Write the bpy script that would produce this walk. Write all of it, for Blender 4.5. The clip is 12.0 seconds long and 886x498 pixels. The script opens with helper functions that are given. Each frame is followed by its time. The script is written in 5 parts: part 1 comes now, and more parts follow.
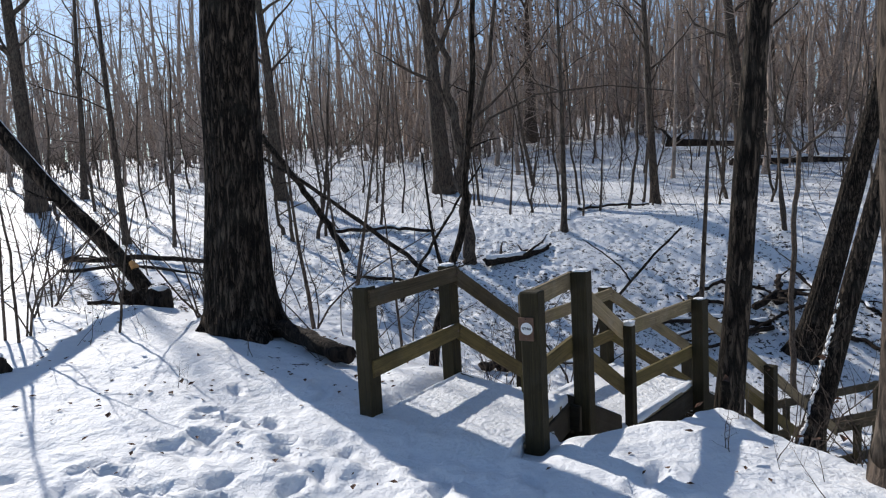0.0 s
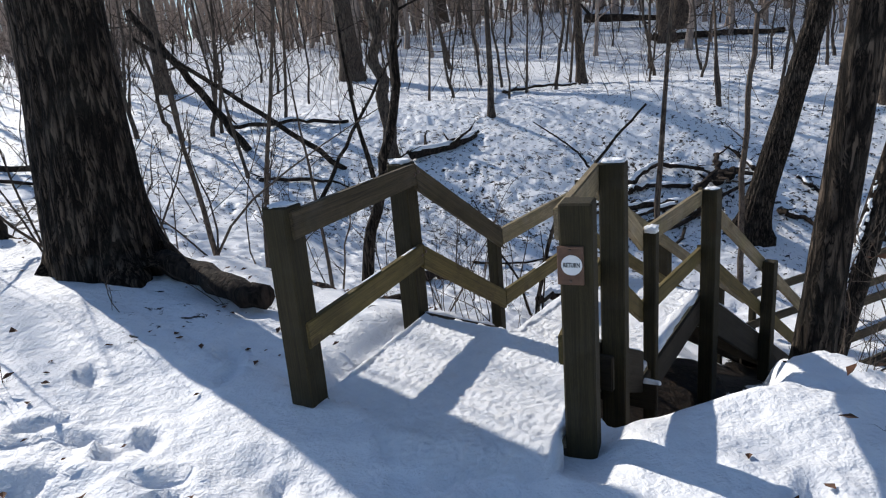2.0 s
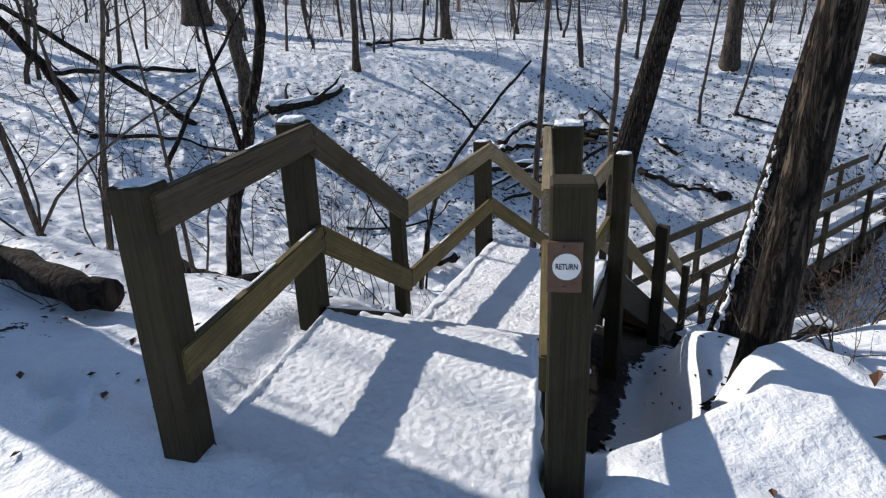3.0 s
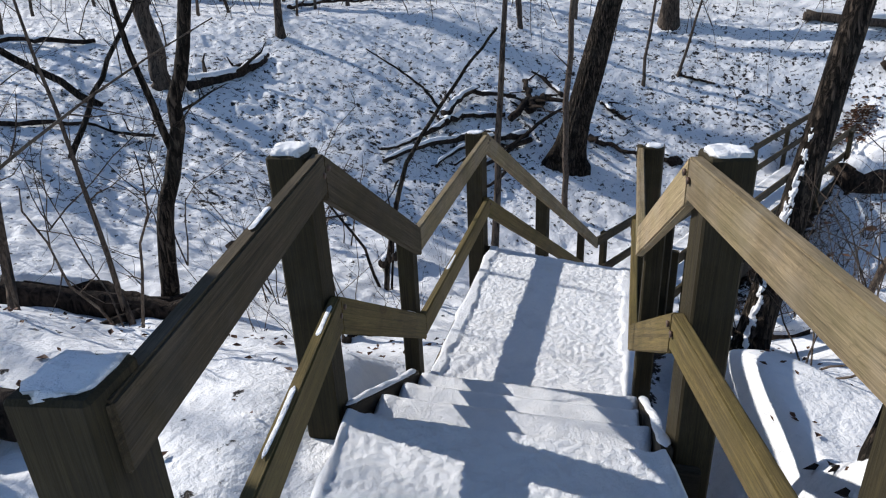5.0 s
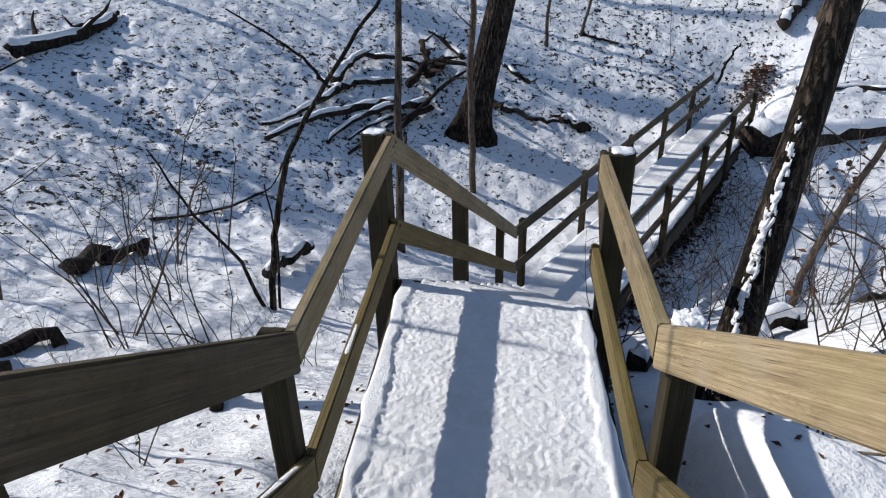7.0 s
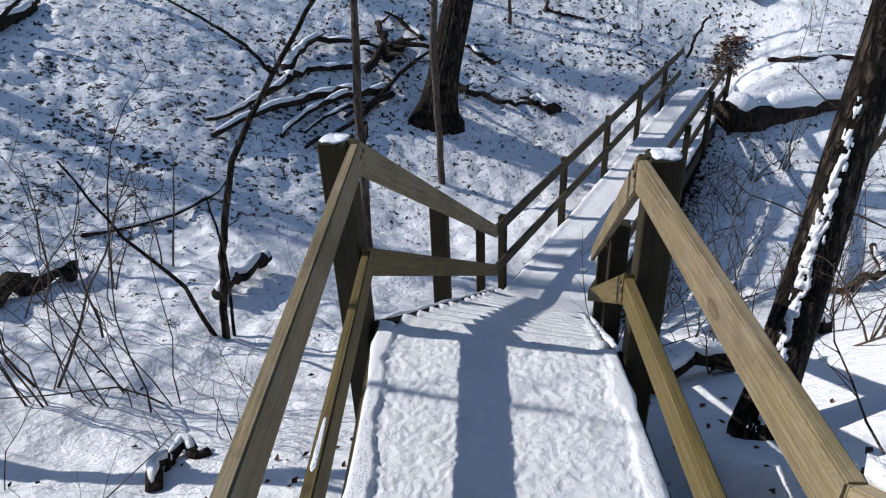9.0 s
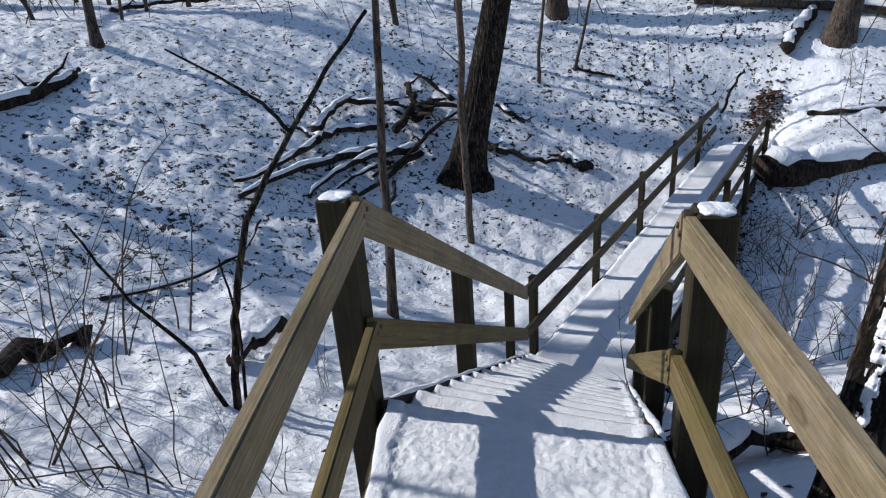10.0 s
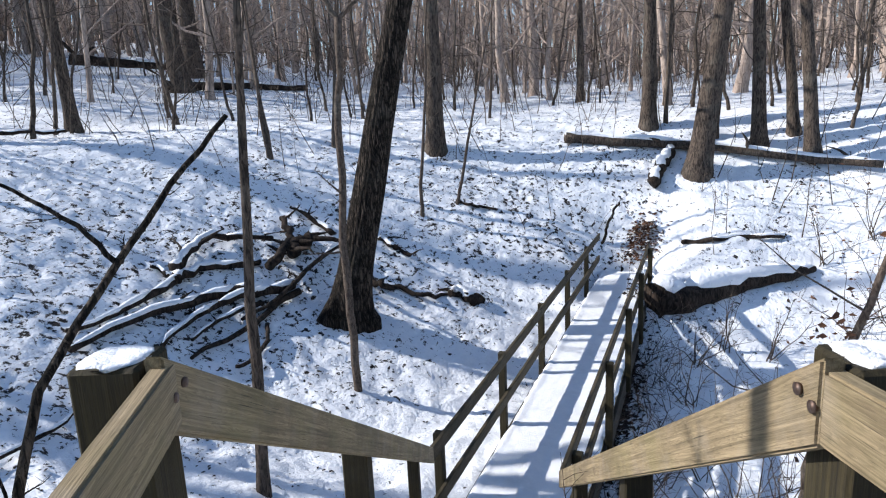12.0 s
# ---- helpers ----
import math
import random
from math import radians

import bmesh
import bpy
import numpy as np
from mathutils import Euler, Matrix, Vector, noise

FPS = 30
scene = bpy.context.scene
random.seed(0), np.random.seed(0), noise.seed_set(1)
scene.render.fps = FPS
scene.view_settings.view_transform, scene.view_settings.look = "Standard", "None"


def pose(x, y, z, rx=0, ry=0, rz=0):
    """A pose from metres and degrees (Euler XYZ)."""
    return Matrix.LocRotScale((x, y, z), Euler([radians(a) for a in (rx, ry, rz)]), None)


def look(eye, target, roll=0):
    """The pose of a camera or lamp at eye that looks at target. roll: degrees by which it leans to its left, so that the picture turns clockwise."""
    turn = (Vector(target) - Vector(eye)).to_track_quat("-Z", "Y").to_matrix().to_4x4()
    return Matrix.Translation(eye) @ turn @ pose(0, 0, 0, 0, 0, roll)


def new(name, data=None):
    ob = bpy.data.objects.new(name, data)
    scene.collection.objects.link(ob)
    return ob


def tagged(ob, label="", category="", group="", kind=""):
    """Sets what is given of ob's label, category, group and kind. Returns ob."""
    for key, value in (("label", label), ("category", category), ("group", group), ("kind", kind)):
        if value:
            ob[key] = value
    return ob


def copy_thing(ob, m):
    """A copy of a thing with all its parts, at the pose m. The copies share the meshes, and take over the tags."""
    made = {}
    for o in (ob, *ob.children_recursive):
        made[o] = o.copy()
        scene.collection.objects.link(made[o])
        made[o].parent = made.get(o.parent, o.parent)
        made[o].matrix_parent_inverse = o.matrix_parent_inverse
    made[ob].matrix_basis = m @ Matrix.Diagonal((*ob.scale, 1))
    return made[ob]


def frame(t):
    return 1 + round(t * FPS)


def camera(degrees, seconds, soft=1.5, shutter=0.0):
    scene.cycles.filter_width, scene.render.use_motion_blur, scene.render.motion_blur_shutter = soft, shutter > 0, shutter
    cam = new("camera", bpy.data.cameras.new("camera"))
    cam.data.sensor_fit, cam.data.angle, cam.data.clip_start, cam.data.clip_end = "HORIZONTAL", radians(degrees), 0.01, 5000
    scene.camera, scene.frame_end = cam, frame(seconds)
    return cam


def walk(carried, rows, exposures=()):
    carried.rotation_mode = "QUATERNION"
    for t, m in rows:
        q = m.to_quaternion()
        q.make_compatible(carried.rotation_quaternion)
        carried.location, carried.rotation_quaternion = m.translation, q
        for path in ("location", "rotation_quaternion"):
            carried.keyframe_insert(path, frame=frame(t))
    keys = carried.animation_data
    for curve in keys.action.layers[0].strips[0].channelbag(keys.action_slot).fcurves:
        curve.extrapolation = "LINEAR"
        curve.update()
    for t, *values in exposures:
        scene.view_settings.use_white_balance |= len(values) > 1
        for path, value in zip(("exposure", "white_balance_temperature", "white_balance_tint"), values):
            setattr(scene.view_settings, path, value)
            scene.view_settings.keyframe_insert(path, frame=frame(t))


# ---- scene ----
cam = camera(69.1, 12.0, 1.15)
PATH = [
    (0, (0.201, 0.257, 1.786), (0.122, 2.247, 1.604), -3.0),
    (0.5, (0.173, 0.716, 1.701), (0.093, 2.692, 1.399), -2.8),
    (1, (-0.004, 1.221, 1.706), (-0.066, 3.176, 1.287), -3.2),
    (1.5, (-0.119, 1.657, 1.655), (-0.131, 3.601, 1.187), -5.1),
    (2, (-0.162, 2.192, 1.602), (0.008, 4.114, 1.076), -4.9),
    (2.5, (-0.357, 2.578, 1.588), (0.101, 4.424, 0.97), -2.4),
    (3, (-0.34, 3.031, 1.528), (0.241, 4.822, 0.852), -2.2),
    (5, (-0.476, 4.289, 1.601), (0.299, 5.953, 0.808), -2.7),
    (5.5, (-0.278, 4.6, 1.547), (0.558, 6.169, 0.631), -1.1),
    (6, (-0.172, 4.947, 1.551), (0.724, 6.456, 0.591), -0.9),
    (6.5, (0.022, 5.323, 1.521), (0.994, 6.809, 0.599), -0.5),
    (8.5, (0.573, 6.184, 1.451), (1.648, 7.571, 0.492), -3.4),
    (9, (0.640, 6.391, 1.330), (1.721, 7.768, 0.362), -2.6),
    (9.5, (0.715, 6.472, 1.247), (1.769, 7.911, 0.343), -3.5),
    (10, (0.916, 6.612, 1.192), (1.971, 8.111, 0.392), -4.2),
    (10.5, (0.951, 6.827, 1.017), (2.002, 8.44, 0.476), -5.0),
    (11, (1.207, 7.029, 0.881), (2.354, 8.622, 0.497), -4.2),
    (11.5, (1.398, 7.206, 0.85), (2.758, 8.622, 0.467), -3.3),
    (12, (1.56, 7.556, 0.832), (2.99, 8.891, 0.417), -2.7),
]
EXPOSURES = [(0.0, 0.03, 6250, 11), (1.0, 0.2, 6250, 11), (2.5, 0.18, 6250, 11), (5.0, 0.12, 6150, 11), (5.5, 0.06, 6150, 11), (6.5, 0.12, 6200, 11), (8.5, 0.06, 6050, 11), (10.0, 0.04, 5950, 11), (11.0, 0.1, 5900, 11), (11.5, 0.32, 6000, 11), (12.0, 0.61, 6000, 11)]
walk(cam, [(t, look(eye, target, roll)) for t, eye, target, roll in PATH], EXPOSURES)

# ---- daylight: low winter sun beyond the left of the stairs ----
SUN_AZ, SUN_EL = -38.0, 34.0
world = bpy.data.worlds.new("winter_sky")
scene.world = world
world.use_nodes = True
wn = world.node_tree
sky = wn.nodes.new("ShaderNodeTexSky")
sky.sky_type, sky.sun_disc = "NISHITA", False
sky.sun_elevation, sky.sun_rotation = radians(SUN_EL), radians(SUN_AZ)
sky.air_density, sky.dust_density, sky.ozone_density = 1.0, 0.25, 1.6
wn.nodes["Background"].inputs["Strength"].default_value = 0.11
wn.links.new(sky.outputs["Color"], wn.nodes["Background"].inputs["Color"])
sun_data = bpy.data.lights.new("sun", "SUN")
sun_data.energy, sun_data.angle, sun_data.color = 4.4, radians(0.55), (1.0, 0.93, 0.83)
sun = new("sun", sun_data)
to_sun = Vector((math.sin(radians(SUN_AZ)) * math.cos(radians(SUN_EL)), math.cos(radians(SUN_AZ)) * math.cos(radians(SUN_EL)), math.sin(radians(SUN_EL))))
sun.matrix_world = look(to_sun * 60, (0, 0, 0))


# ---- materials ----
class Mat:
    """A small builder for node materials."""

    def __init__(self, name, rough=0.7, spec=0.3):
        self.m = bpy.data.materials.new(name)
        self.m.use_nodes = True
        self.t = self.m.node_tree
        self.b = self.t.nodes["Principled BSDF"]
        self.b.inputs["Roughness"].default_value = rough
        self.b.inputs["Specular IOR Level"].default_value = spec
        self.co = self.t.nodes.new("ShaderNodeTexCoord")

    def node(self, kind, **sets):
        n = self.t.nodes.new(kind)
        for k, v in sets.items():
            n.inputs[k.replace("_", " ")].default_value = v
        return n

    def link(self, a, b):
        self.t.links.new(a, b)

    def coords(self, scale=(1, 1, 1), space="Object"):
        n = self.node("ShaderNodeMapping")
        n.inputs["Scale"].default_value = scale
        self.link(self.co.outputs[space], n.inputs["Vector"])
        return n.outputs["Vector"]

    def shift(self, vec, amount=37.0):
        """Moves the pattern by a random step from object to object."""
        info = self.node("ShaderNodeObjectInfo")
        mul = self.node("ShaderNodeVectorMath")
        mul.operation = "MULTIPLY_ADD"
        self.link(info.outputs["Random"], mul.inputs[0])
        mul.inputs[1].default_value = (amount, amount * 1.7, amount * 0.6)
        self.link(vec, mul.inputs[2])
        return mul.outputs["Vector"]

    def noise(self, vec, scale, detail=5.0, rough=0.55, distort=0.0):
        n = self.node("ShaderNodeTexNoise", Scale=scale, Detail=detail, Roughness=rough, Distortion=distort)
        self.link(vec, n.inputs["Vector"])
        return n.outputs["Fac"]

    def ramp(self, fac, stops):
        n = self.node("ShaderNodeValToRGB")
        el = n.color_ramp.elements
        while len(el) < len(stops):
            el.new(0.5)
        for e, (p, c) in zip(el, stops):
            e.position, e.color = p, (*c, 1) if len(c) == 3 else c
        self.link(fac, n.inputs["Fac"])
        return n.outputs["Color"]

    def mix(self, fac, a, b, mode="MIX"):
        n = self.node("ShaderNodeMix")
        n.data_type, n.blend_type = "RGBA", mode
        for v, i in ((fac, 0), (a, 6), (b, 7)):
            if isinstance(v, bpy.types.NodeSocket):
                self.link(v, n.inputs[i])
            elif i == 0:
                n.inputs[0].default_value = v
            else:
                n.inputs[i].default_value = (*v, 1)
        return n.outputs[2]

    def mathn(self, op, a, b):
        n = self.node("ShaderNodeMath")
        n.operation = op
        for v, i in ((a, 0), (b, 1)):
            if isinstance(v, bpy.types.NodeSocket):
                self.link(v, n.inputs[i])
            else:
                n.inputs[i].default_value = v
        return n.outputs[0]

    def bump(self, fac, strength, distance, after=None):
        n = self.node("ShaderNodeBump", Strength=strength, Distance=distance)
        self.link(fac, n.inputs["Height"])
        if after:
            self.link(after, n.inputs["Normal"])
        self.link(n.outputs["Normal"], self.b.inputs["Normal"])
        return n.outputs["Normal"]

    def color(self, c):
        if isinstance(c, bpy.types.NodeSocket):
            self.link(c, self.b.inputs["Base Color"])
        else:
            self.b.inputs["Base Color"].default_value = (*c, 1)


def snow_material(name, litter=False, packed=0.0):
    k = Mat(name, 0.55, 0.25)
    v = k.coords((1, 1, 1))
    grain = k.noise(v, 90.0, 3.0)
    lumps = k.noise(v, 9.0, 6.0, 0.6)
    tone = k.ramp(lumps, [(0.3, (0.80, 0.815, 0.84)), (0.7, (0.88, 0.885, 0.89))])
    if packed:
        dirt = k.ramp(k.noise(v, 3.2, 6.0, 0.65), [(0.52, (0, 0, 0)), (0.72, (1, 1, 1))])
        tone = k.mix(k.mathn("MULTIPLY", dirt, packed), tone, (0.60, 0.58, 0.55))
    if litter:
        # leaves and soil that show through where the cover is thin
        at = k.node("ShaderNodeAttribute")
        at.attribute_name = "litter"
        fine = k.noise(v, 8.0, 7.0, 0.68, 0.3)
        broad = k.noise(v, 1.1, 4.0, 0.6)
        lvl = k.mathn("ADD", k.mathn("MULTIPLY", fine, 0.84), k.mathn("MULTIPLY", broad, 0.16))
        lvl = k.mathn("ADD", lvl, k.mathn("MULTIPLY", k.mathn("SUBTRACT", at.outputs["Fac"], 0.5), 0.20))
        show = k.ramp(lvl, [(0.583, (0, 0, 0)), (0.603, (1, 1, 1))])
        soil = k.ramp(k.noise(v, 23.0, 4.0), [(0.3, (0.008, 0.007, 0.006)), (0.55, (0.022, 0.016, 0.012)), (0.75, (0.055, 0.036, 0.025))])
        tone = k.mix(show, tone, soil)
        lumps = k.mathn("SUBTRACT", lumps, k.mathn("MULTIPLY", show, 0.35))
    n = k.bump(lumps, 0.2 if packed else 0.7, 0.06)
    n = k.bump(grain, 0.25, 0.006, n)
    if not packed:
        n = k.bump(k.noise(v, 26.0, 5.0, 0.6), 0.3, 0.02, n)
    if packed:
        k.bump(k.noise(v, 42.0, 6.0, 0.72, 1.2), 0.85, 0.014, n)
    k.color(tone)
    return k.m


def wood_material(name, light, dark, green=0.35, silver=0.3):
    """Weathered boards, the grain along local x."""
    k = Mat(name, 0.78, 0.25)
    v = k.shift(k.coords((1, 1, 1)))
    st = k.node("ShaderNodeMapping")
    st.inputs["Scale"].default_value = (0.8, 38, 38)
    k.link(v, st.inputs["Vector"])
    grain = k.noise(st.outputs["Vector"], 2.2, 6.0, 0.65, 0.9)
    st2 = k.node("ShaderNodeMapping")
    st2.inputs["Scale"].default_value = (0.35, 4, 4)
    k.link(v, st2.inputs["Vector"])
    wave = k.noise(st2.outputs["Vector"], 5.0, 3.0, 0.5, 2.2)
    rings = k.ramp(k.mathn("FRACT", k.mathn("MULTIPLY", wave, 11.0), 0.0), [(0.0, (0, 0, 0)), (0.55, (0.25, 0.25, 0.25)), (0.85, (1, 1, 1)), (1.0, (0, 0, 0))])
    base = k.ramp(grain, [(0.28, dark), (0.66, light)])
    base = k.mix(k.mathn("MULTIPLY", rings, 0.42), base, tuple(0.75 * c for c in dark))
    algae = k.ramp(k.noise(v, 3.1, 5.0, 0.6), [(0.45, (0, 0, 0)), (0.68, (1, 1, 1))])
    base = k.mix(k.mathn("MULTIPLY", algae, green), base, tuple((a + b) * 0.5 * t for a, b, t in zip(light, dark, (0.8, 0.92, 0.62))))
    wet = k.ramp(k.noise(v, 1.6, 6.0, 0.7), [(0.50, (0, 0, 0)), (0.62, (1, 1, 1))])
    base = k.mix(k.mathn("MULTIPLY", wet, 0.45), base, dark)
    grey = k.ramp(k.noise(v, 5.7, 4.0, 0.6), [(0.5, (0, 0, 0)), (0.7, (1, 1, 1))])
    base = k.mix(k.mathn("MULTIPLY", grey, silver), base, tuple(0.5 * c + 0.12 for c in light))
    cracks = k.noise(st.outputs["Vector"], 6.5, 2.0, 0.5)
    split = k.ramp(cracks, [(0.27, (1, 1, 1)), (0.33, (0, 0, 0))])
    base = k.mix(k.mathn("MULTIPLY", split, 0.7), base, (0.04, 0.032, 0.022))
    # a knot here and there, ringed dark
    st3 = k.node("ShaderNodeMapping")
    st3.inputs["Scale"].default_value = (1.5, 3.2, 3.2)
    k.link(v, st3.inputs["Vector"])
    knot = k.node("ShaderNodeTexVoronoi", Scale=1.0)
    k.link(st3.outputs["Vector"], knot.inputs["Vector"])
    ring = k.ramp(knot.outputs["Distance"], [(0.03, (1, 1, 1)), (0.055, (0.35, 0.35, 0.35)), (0.075, (0.8, 0.8, 0.8)), (0.10, (0, 0, 0))])
    base = k.mix(k.mathn("MULTIPLY", ring, 0.65), base, (0.05, 0.03, 0.016))
    n = k.bump(grain, 0.35, 0.004)
    k.bump(cracks, 0.3, 0.005, n)
    k.color(base)
    return k.m


def bark_material(name, light, dark, stretch=0.18, scale=16.0, depth=0.03, lichen=0.25, plates=0.0):
    k = Mat(name, 0.9, 0.15)
    v = k.shift(k.coords((1, 1, 1)), 11.0)
    st = k.node("ShaderNodeMapping")
    st.inputs["Scale"].default_value = (1, 1, stretch)
    k.link(v, st.inputs["Vector"])
    ridges = k.noise(st.outputs["Vector"], scale, 6.0, 0.62, 1.1)
    base = k.ramp(ridges, [(0.40, dark), (0.5, tuple((a + b) / 2 for a, b in zip(dark, light))), (0.60, light)])
    height = ridges
    if plates:
        # long plates parted by dark furrows
        bend = k.node("ShaderNodeVectorMath")
        bend.operation = "MULTIPLY_ADD"
        k.link(ridges, bend.inputs[0])
        bend.inputs[1].default_value = (0.16, 0.16, 0.10)
        k.link(st.outputs["Vector"], bend.inputs[2])
        cell = k.node("ShaderNodeTexVoronoi", Scale=plates)
        cell.feature = "DISTANCE_TO_EDGE"
        k.link(bend.outputs["Vector"], cell.inputs["Vector"])
        gap = k.ramp(cell.outputs["Distance"], [(0.02, (0, 0, 0)), (0.20, (1, 1, 1))])
        base = k.mix(gap, tuple(c * 0.6 for c in dark), base)
        height = k.mathn("ADD", k.mathn("MULTIPLY", ridges, 0.5), gap)
    patch = k.ramp(k.noise(v, 2.4, 5.0, 0.65), [(0.52, (0, 0, 0)), (0.7, (1, 1, 1))])
    base = k.mix(k.mathn("MULTIPLY", patch, lichen), base, (0.20, 0.19, 0.155))
    k.bump(height, 0.9, depth)
    k.color(base)
    return k.m


def plain_material(name, a, b, scale=20.0, rough=0.8, metal=0.0, bump=0.2):
    k = Mat(name, rough, 0.3)
    k.b.inputs["Metallic"].default_value = metal
    f = k.noise(k.shift(k.coords()), scale, 5.0, 0.6)
    k.color(k.ramp(f, [(0.3, a), (0.7, b)]))
    k.bump(f, bump, 0.004)
    return k.m


M_SNOW = snow_material("woodland_snow", litter=True)
M_PACK = snow_material("trodden_snow", packed=0.35)
M_CAP = snow_material("fresh_snow")
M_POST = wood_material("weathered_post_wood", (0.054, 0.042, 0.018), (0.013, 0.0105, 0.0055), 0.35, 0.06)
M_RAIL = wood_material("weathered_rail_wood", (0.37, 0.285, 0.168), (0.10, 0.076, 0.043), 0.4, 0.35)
M_MID = wood_material("yellow_green_rail_wood", (0.225, 0.165, 0.062), (0.055, 0.042, 0.017), 0.4, 0.08)
# sunlit copy of the rail timber, the sun put into its colour
M_PALE_SUNLIT = wood_material("pale_tan_sunlit_rail_wood", (0.50, 0.39, 0.235), (0.19, 0.138, 0.075), 0.25, 0.4)
# weather-greyed rail timber, darkened further for the unlit left side; bridge too
M_OLD_SHADED = wood_material("grey_green_shaded_rail_wood", (0.115, 0.087, 0.05), (0.024, 0.019, 0.011), 0.4, 0.14)
# a darker wood for stringers, treads, joists and beams
M_DARK = wood_material("dark_frame_wood", (0.06, 0.047, 0.03), (0.018, 0.014, 0.01), 0.3, 0.1)
M_BARK = bark_material("furrowed_oak_bark", (0.105, 0.08, 0.06), (0.012, 0.0095, 0.0075), 0.17, 22.0, 0.035, 0.12, 19.0)
M_BARK2 = bark_material("grey_brown_bark", (0.12, 0.092, 0.072), (0.025, 0.02, 0.016), 0.22, 24.0, 0.02, 0.25)
M_BARK3 = bark_material("smooth_sapling_bark", (0.13, 0.10, 0.078), (0.045, 0.034, 0.027), 0.4, 30.0, 0.008, 0.3)
# bark of the distant trees, paled in colour to stand for haze
M_BARK_HAZE = bark_material("haze_paled_bark", (0.46, 0.365, 0.30), (0.24, 0.185, 0.15), 0.25, 10.0, 0.02, 0.2)
M_LOG = bark_material("rotten_log_bark", (0.05, 0.036, 0.027), (0.009, 0.007, 0.006), 0.3, 14.0, 0.04, 0.1)
M_LEAF = plain_material("dead_oak_leaf", (0.06, 0.03, 0.018), (0.16, 0.078, 0.042), 9.0, 0.7)
M_LITTER = plain_material("wet_litter_and_shade", (0.008, 0.006, 0.005), (0.03, 0.019, 0.013), 3.0, 0.8)
M_STEEL = plain_material("rusty_bolt_steel", (0.09, 0.055, 0.04), (0.16, 0.12, 0.10), 60.0, 0.55, 0.8)
M_BROKEN = plain_material("raw_broken_wood", (0.40, 0.20, 0.07), (0.62, 0.36, 0.15), 25.0, 0.8)
M_BROWN = plain_material("brown_sign_board", (0.10, 0.055, 0.035), (0.15, 0.085, 0.055), 30.0, 0.6)
M_WHITE = plain_material("white_sign_paint", (0.72, 0.73, 0.72), (0.80, 0.80, 0.79), 30.0, 0.5)
M_BLACK = plain_material("black_sign_ink", (0.012, 0.012, 0.012), (0.02, 0.02, 0.02), 30.0, 0.5)


# ---- building helpers ----
def obj_from(name, verts, faces, material, parent=None, label="", m=None, shade=True):
    me = bpy.data.meshes.new(name)
    me.from_pydata([tuple(v) for v in verts], [], faces)
    if material:
        me.materials.append(material)
    if shade:
        me.polygons.foreach_set("use_smooth", [True] * len(me.polygons))
    me.update()
    ob = new(name, me)
    if parent:
        ob.parent = parent
        ob.matrix_basis = Matrix.Identity(4)
    if m is not None:
        base = parent.matrix_basis.inverted() if parent and not parent.parent else Matrix.Identity(4)
        if parent and parent.parent:
            base = (parent.parent.matrix_basis @ parent.matrix_basis).inverted()
        ob.matrix_basis = base @ m
    if label:
        ob["label"] = label
    return ob


def part(name, bm, material, parent, label="", m=None, smooth_faces=False):
    """Links a bmesh as one mesh under a thing or a part; m is its pose in the world."""
    me = bpy.data.meshes.new(name)
    bm.to_mesh(me)
    bm.free()
    me.materials.append(material)
    if smooth_faces:
        me.polygons.foreach_set("use_smooth", [True] * len(me.polygons))
    ob = new(name, me)
    ob.parent = parent
    up = Matrix.Identity(4)
    q = parent
    while q:
        up = q.matrix_basis @ up
        q = q.parent
    ob.matrix_basis = up.inverted() @ (m if m is not None else Matrix.Identity(4))
    if label:
        ob["label"] = label
    return ob


def empty(name, x, y, z, label, category, group="", kind=""):
    e = new(name)
    e.matrix_basis = Matrix.Translation((x, y, z))
    e.empty_display_size = 0.2
    return tagged(e, label, category, group, kind)


def box_bm(lx, ly, lz, bevel=0.006, origin=(0, 0, 0)):
    bm = bmesh.new()
    bmesh.ops.create_cube(bm, size=1.0)
    for v in bm.verts:
        v.co = Vector((v.co.x * lx + origin[0], v.co.y * ly + origin[1], v.co.z * lz + origin[2]))
    if bevel:
        bmesh.ops.bevel(bm, geom=bm.edges[:], offset=bevel, segments=1, affect="EDGES")
    return bm


def plumb_board(name, a, b, height, thick, material, parent, label="", ext=0.0):
    """A board on edge from a to b (its top edge), with upright ends."""
    a, b = Vector(a), Vector(b)
    flat = Vector((b.x - a.x, b.y - a.y, 0))
    run = flat.length
    slope = (b.z - a.z) / run
    tilt = math.atan(slope)
    long = math.hypot(run, b.z - a.z)
    bm = bmesh.new()
    bmesh.ops.create_cube(bm, size=1.0)
    for v in bm.verts:
        x = (v.co.x + 0.5) * (long + 2 * ext) - ext
        drop = (v.co.z - 0.5) * height
        v.co = Vector((x + drop * slope, v.co.y * thick, drop))
    bmesh.ops.bevel(bm, geom=bm.edges[:], offset=0.006, segments=2, affect="EDGES")
    m = Matrix.Translation(a) @ Matrix.Rotation(math.atan2(flat.y, flat.x), 4, "Z") @ Matrix.Rotation(-tilt, 4, "Y")
    return part(name, bm, material, parent, label, m)


def post(name, x, y, z0, z1, size, yaw, material, parent, label=""):
    """A square post; its mesh lies along local x so that the grain runs up."""
    bm = box_bm(z1 - z0, size, size, 0.008, ((z1 - z0) / 2, 0, 0))
    m = Matrix.Translation((x, y, z0)) @ Matrix.Rotation(yaw, 4, "Z") @ Matrix.Rotation(-math.pi / 2, 4, "Y")
    return part(name, bm, material, parent, label, m)


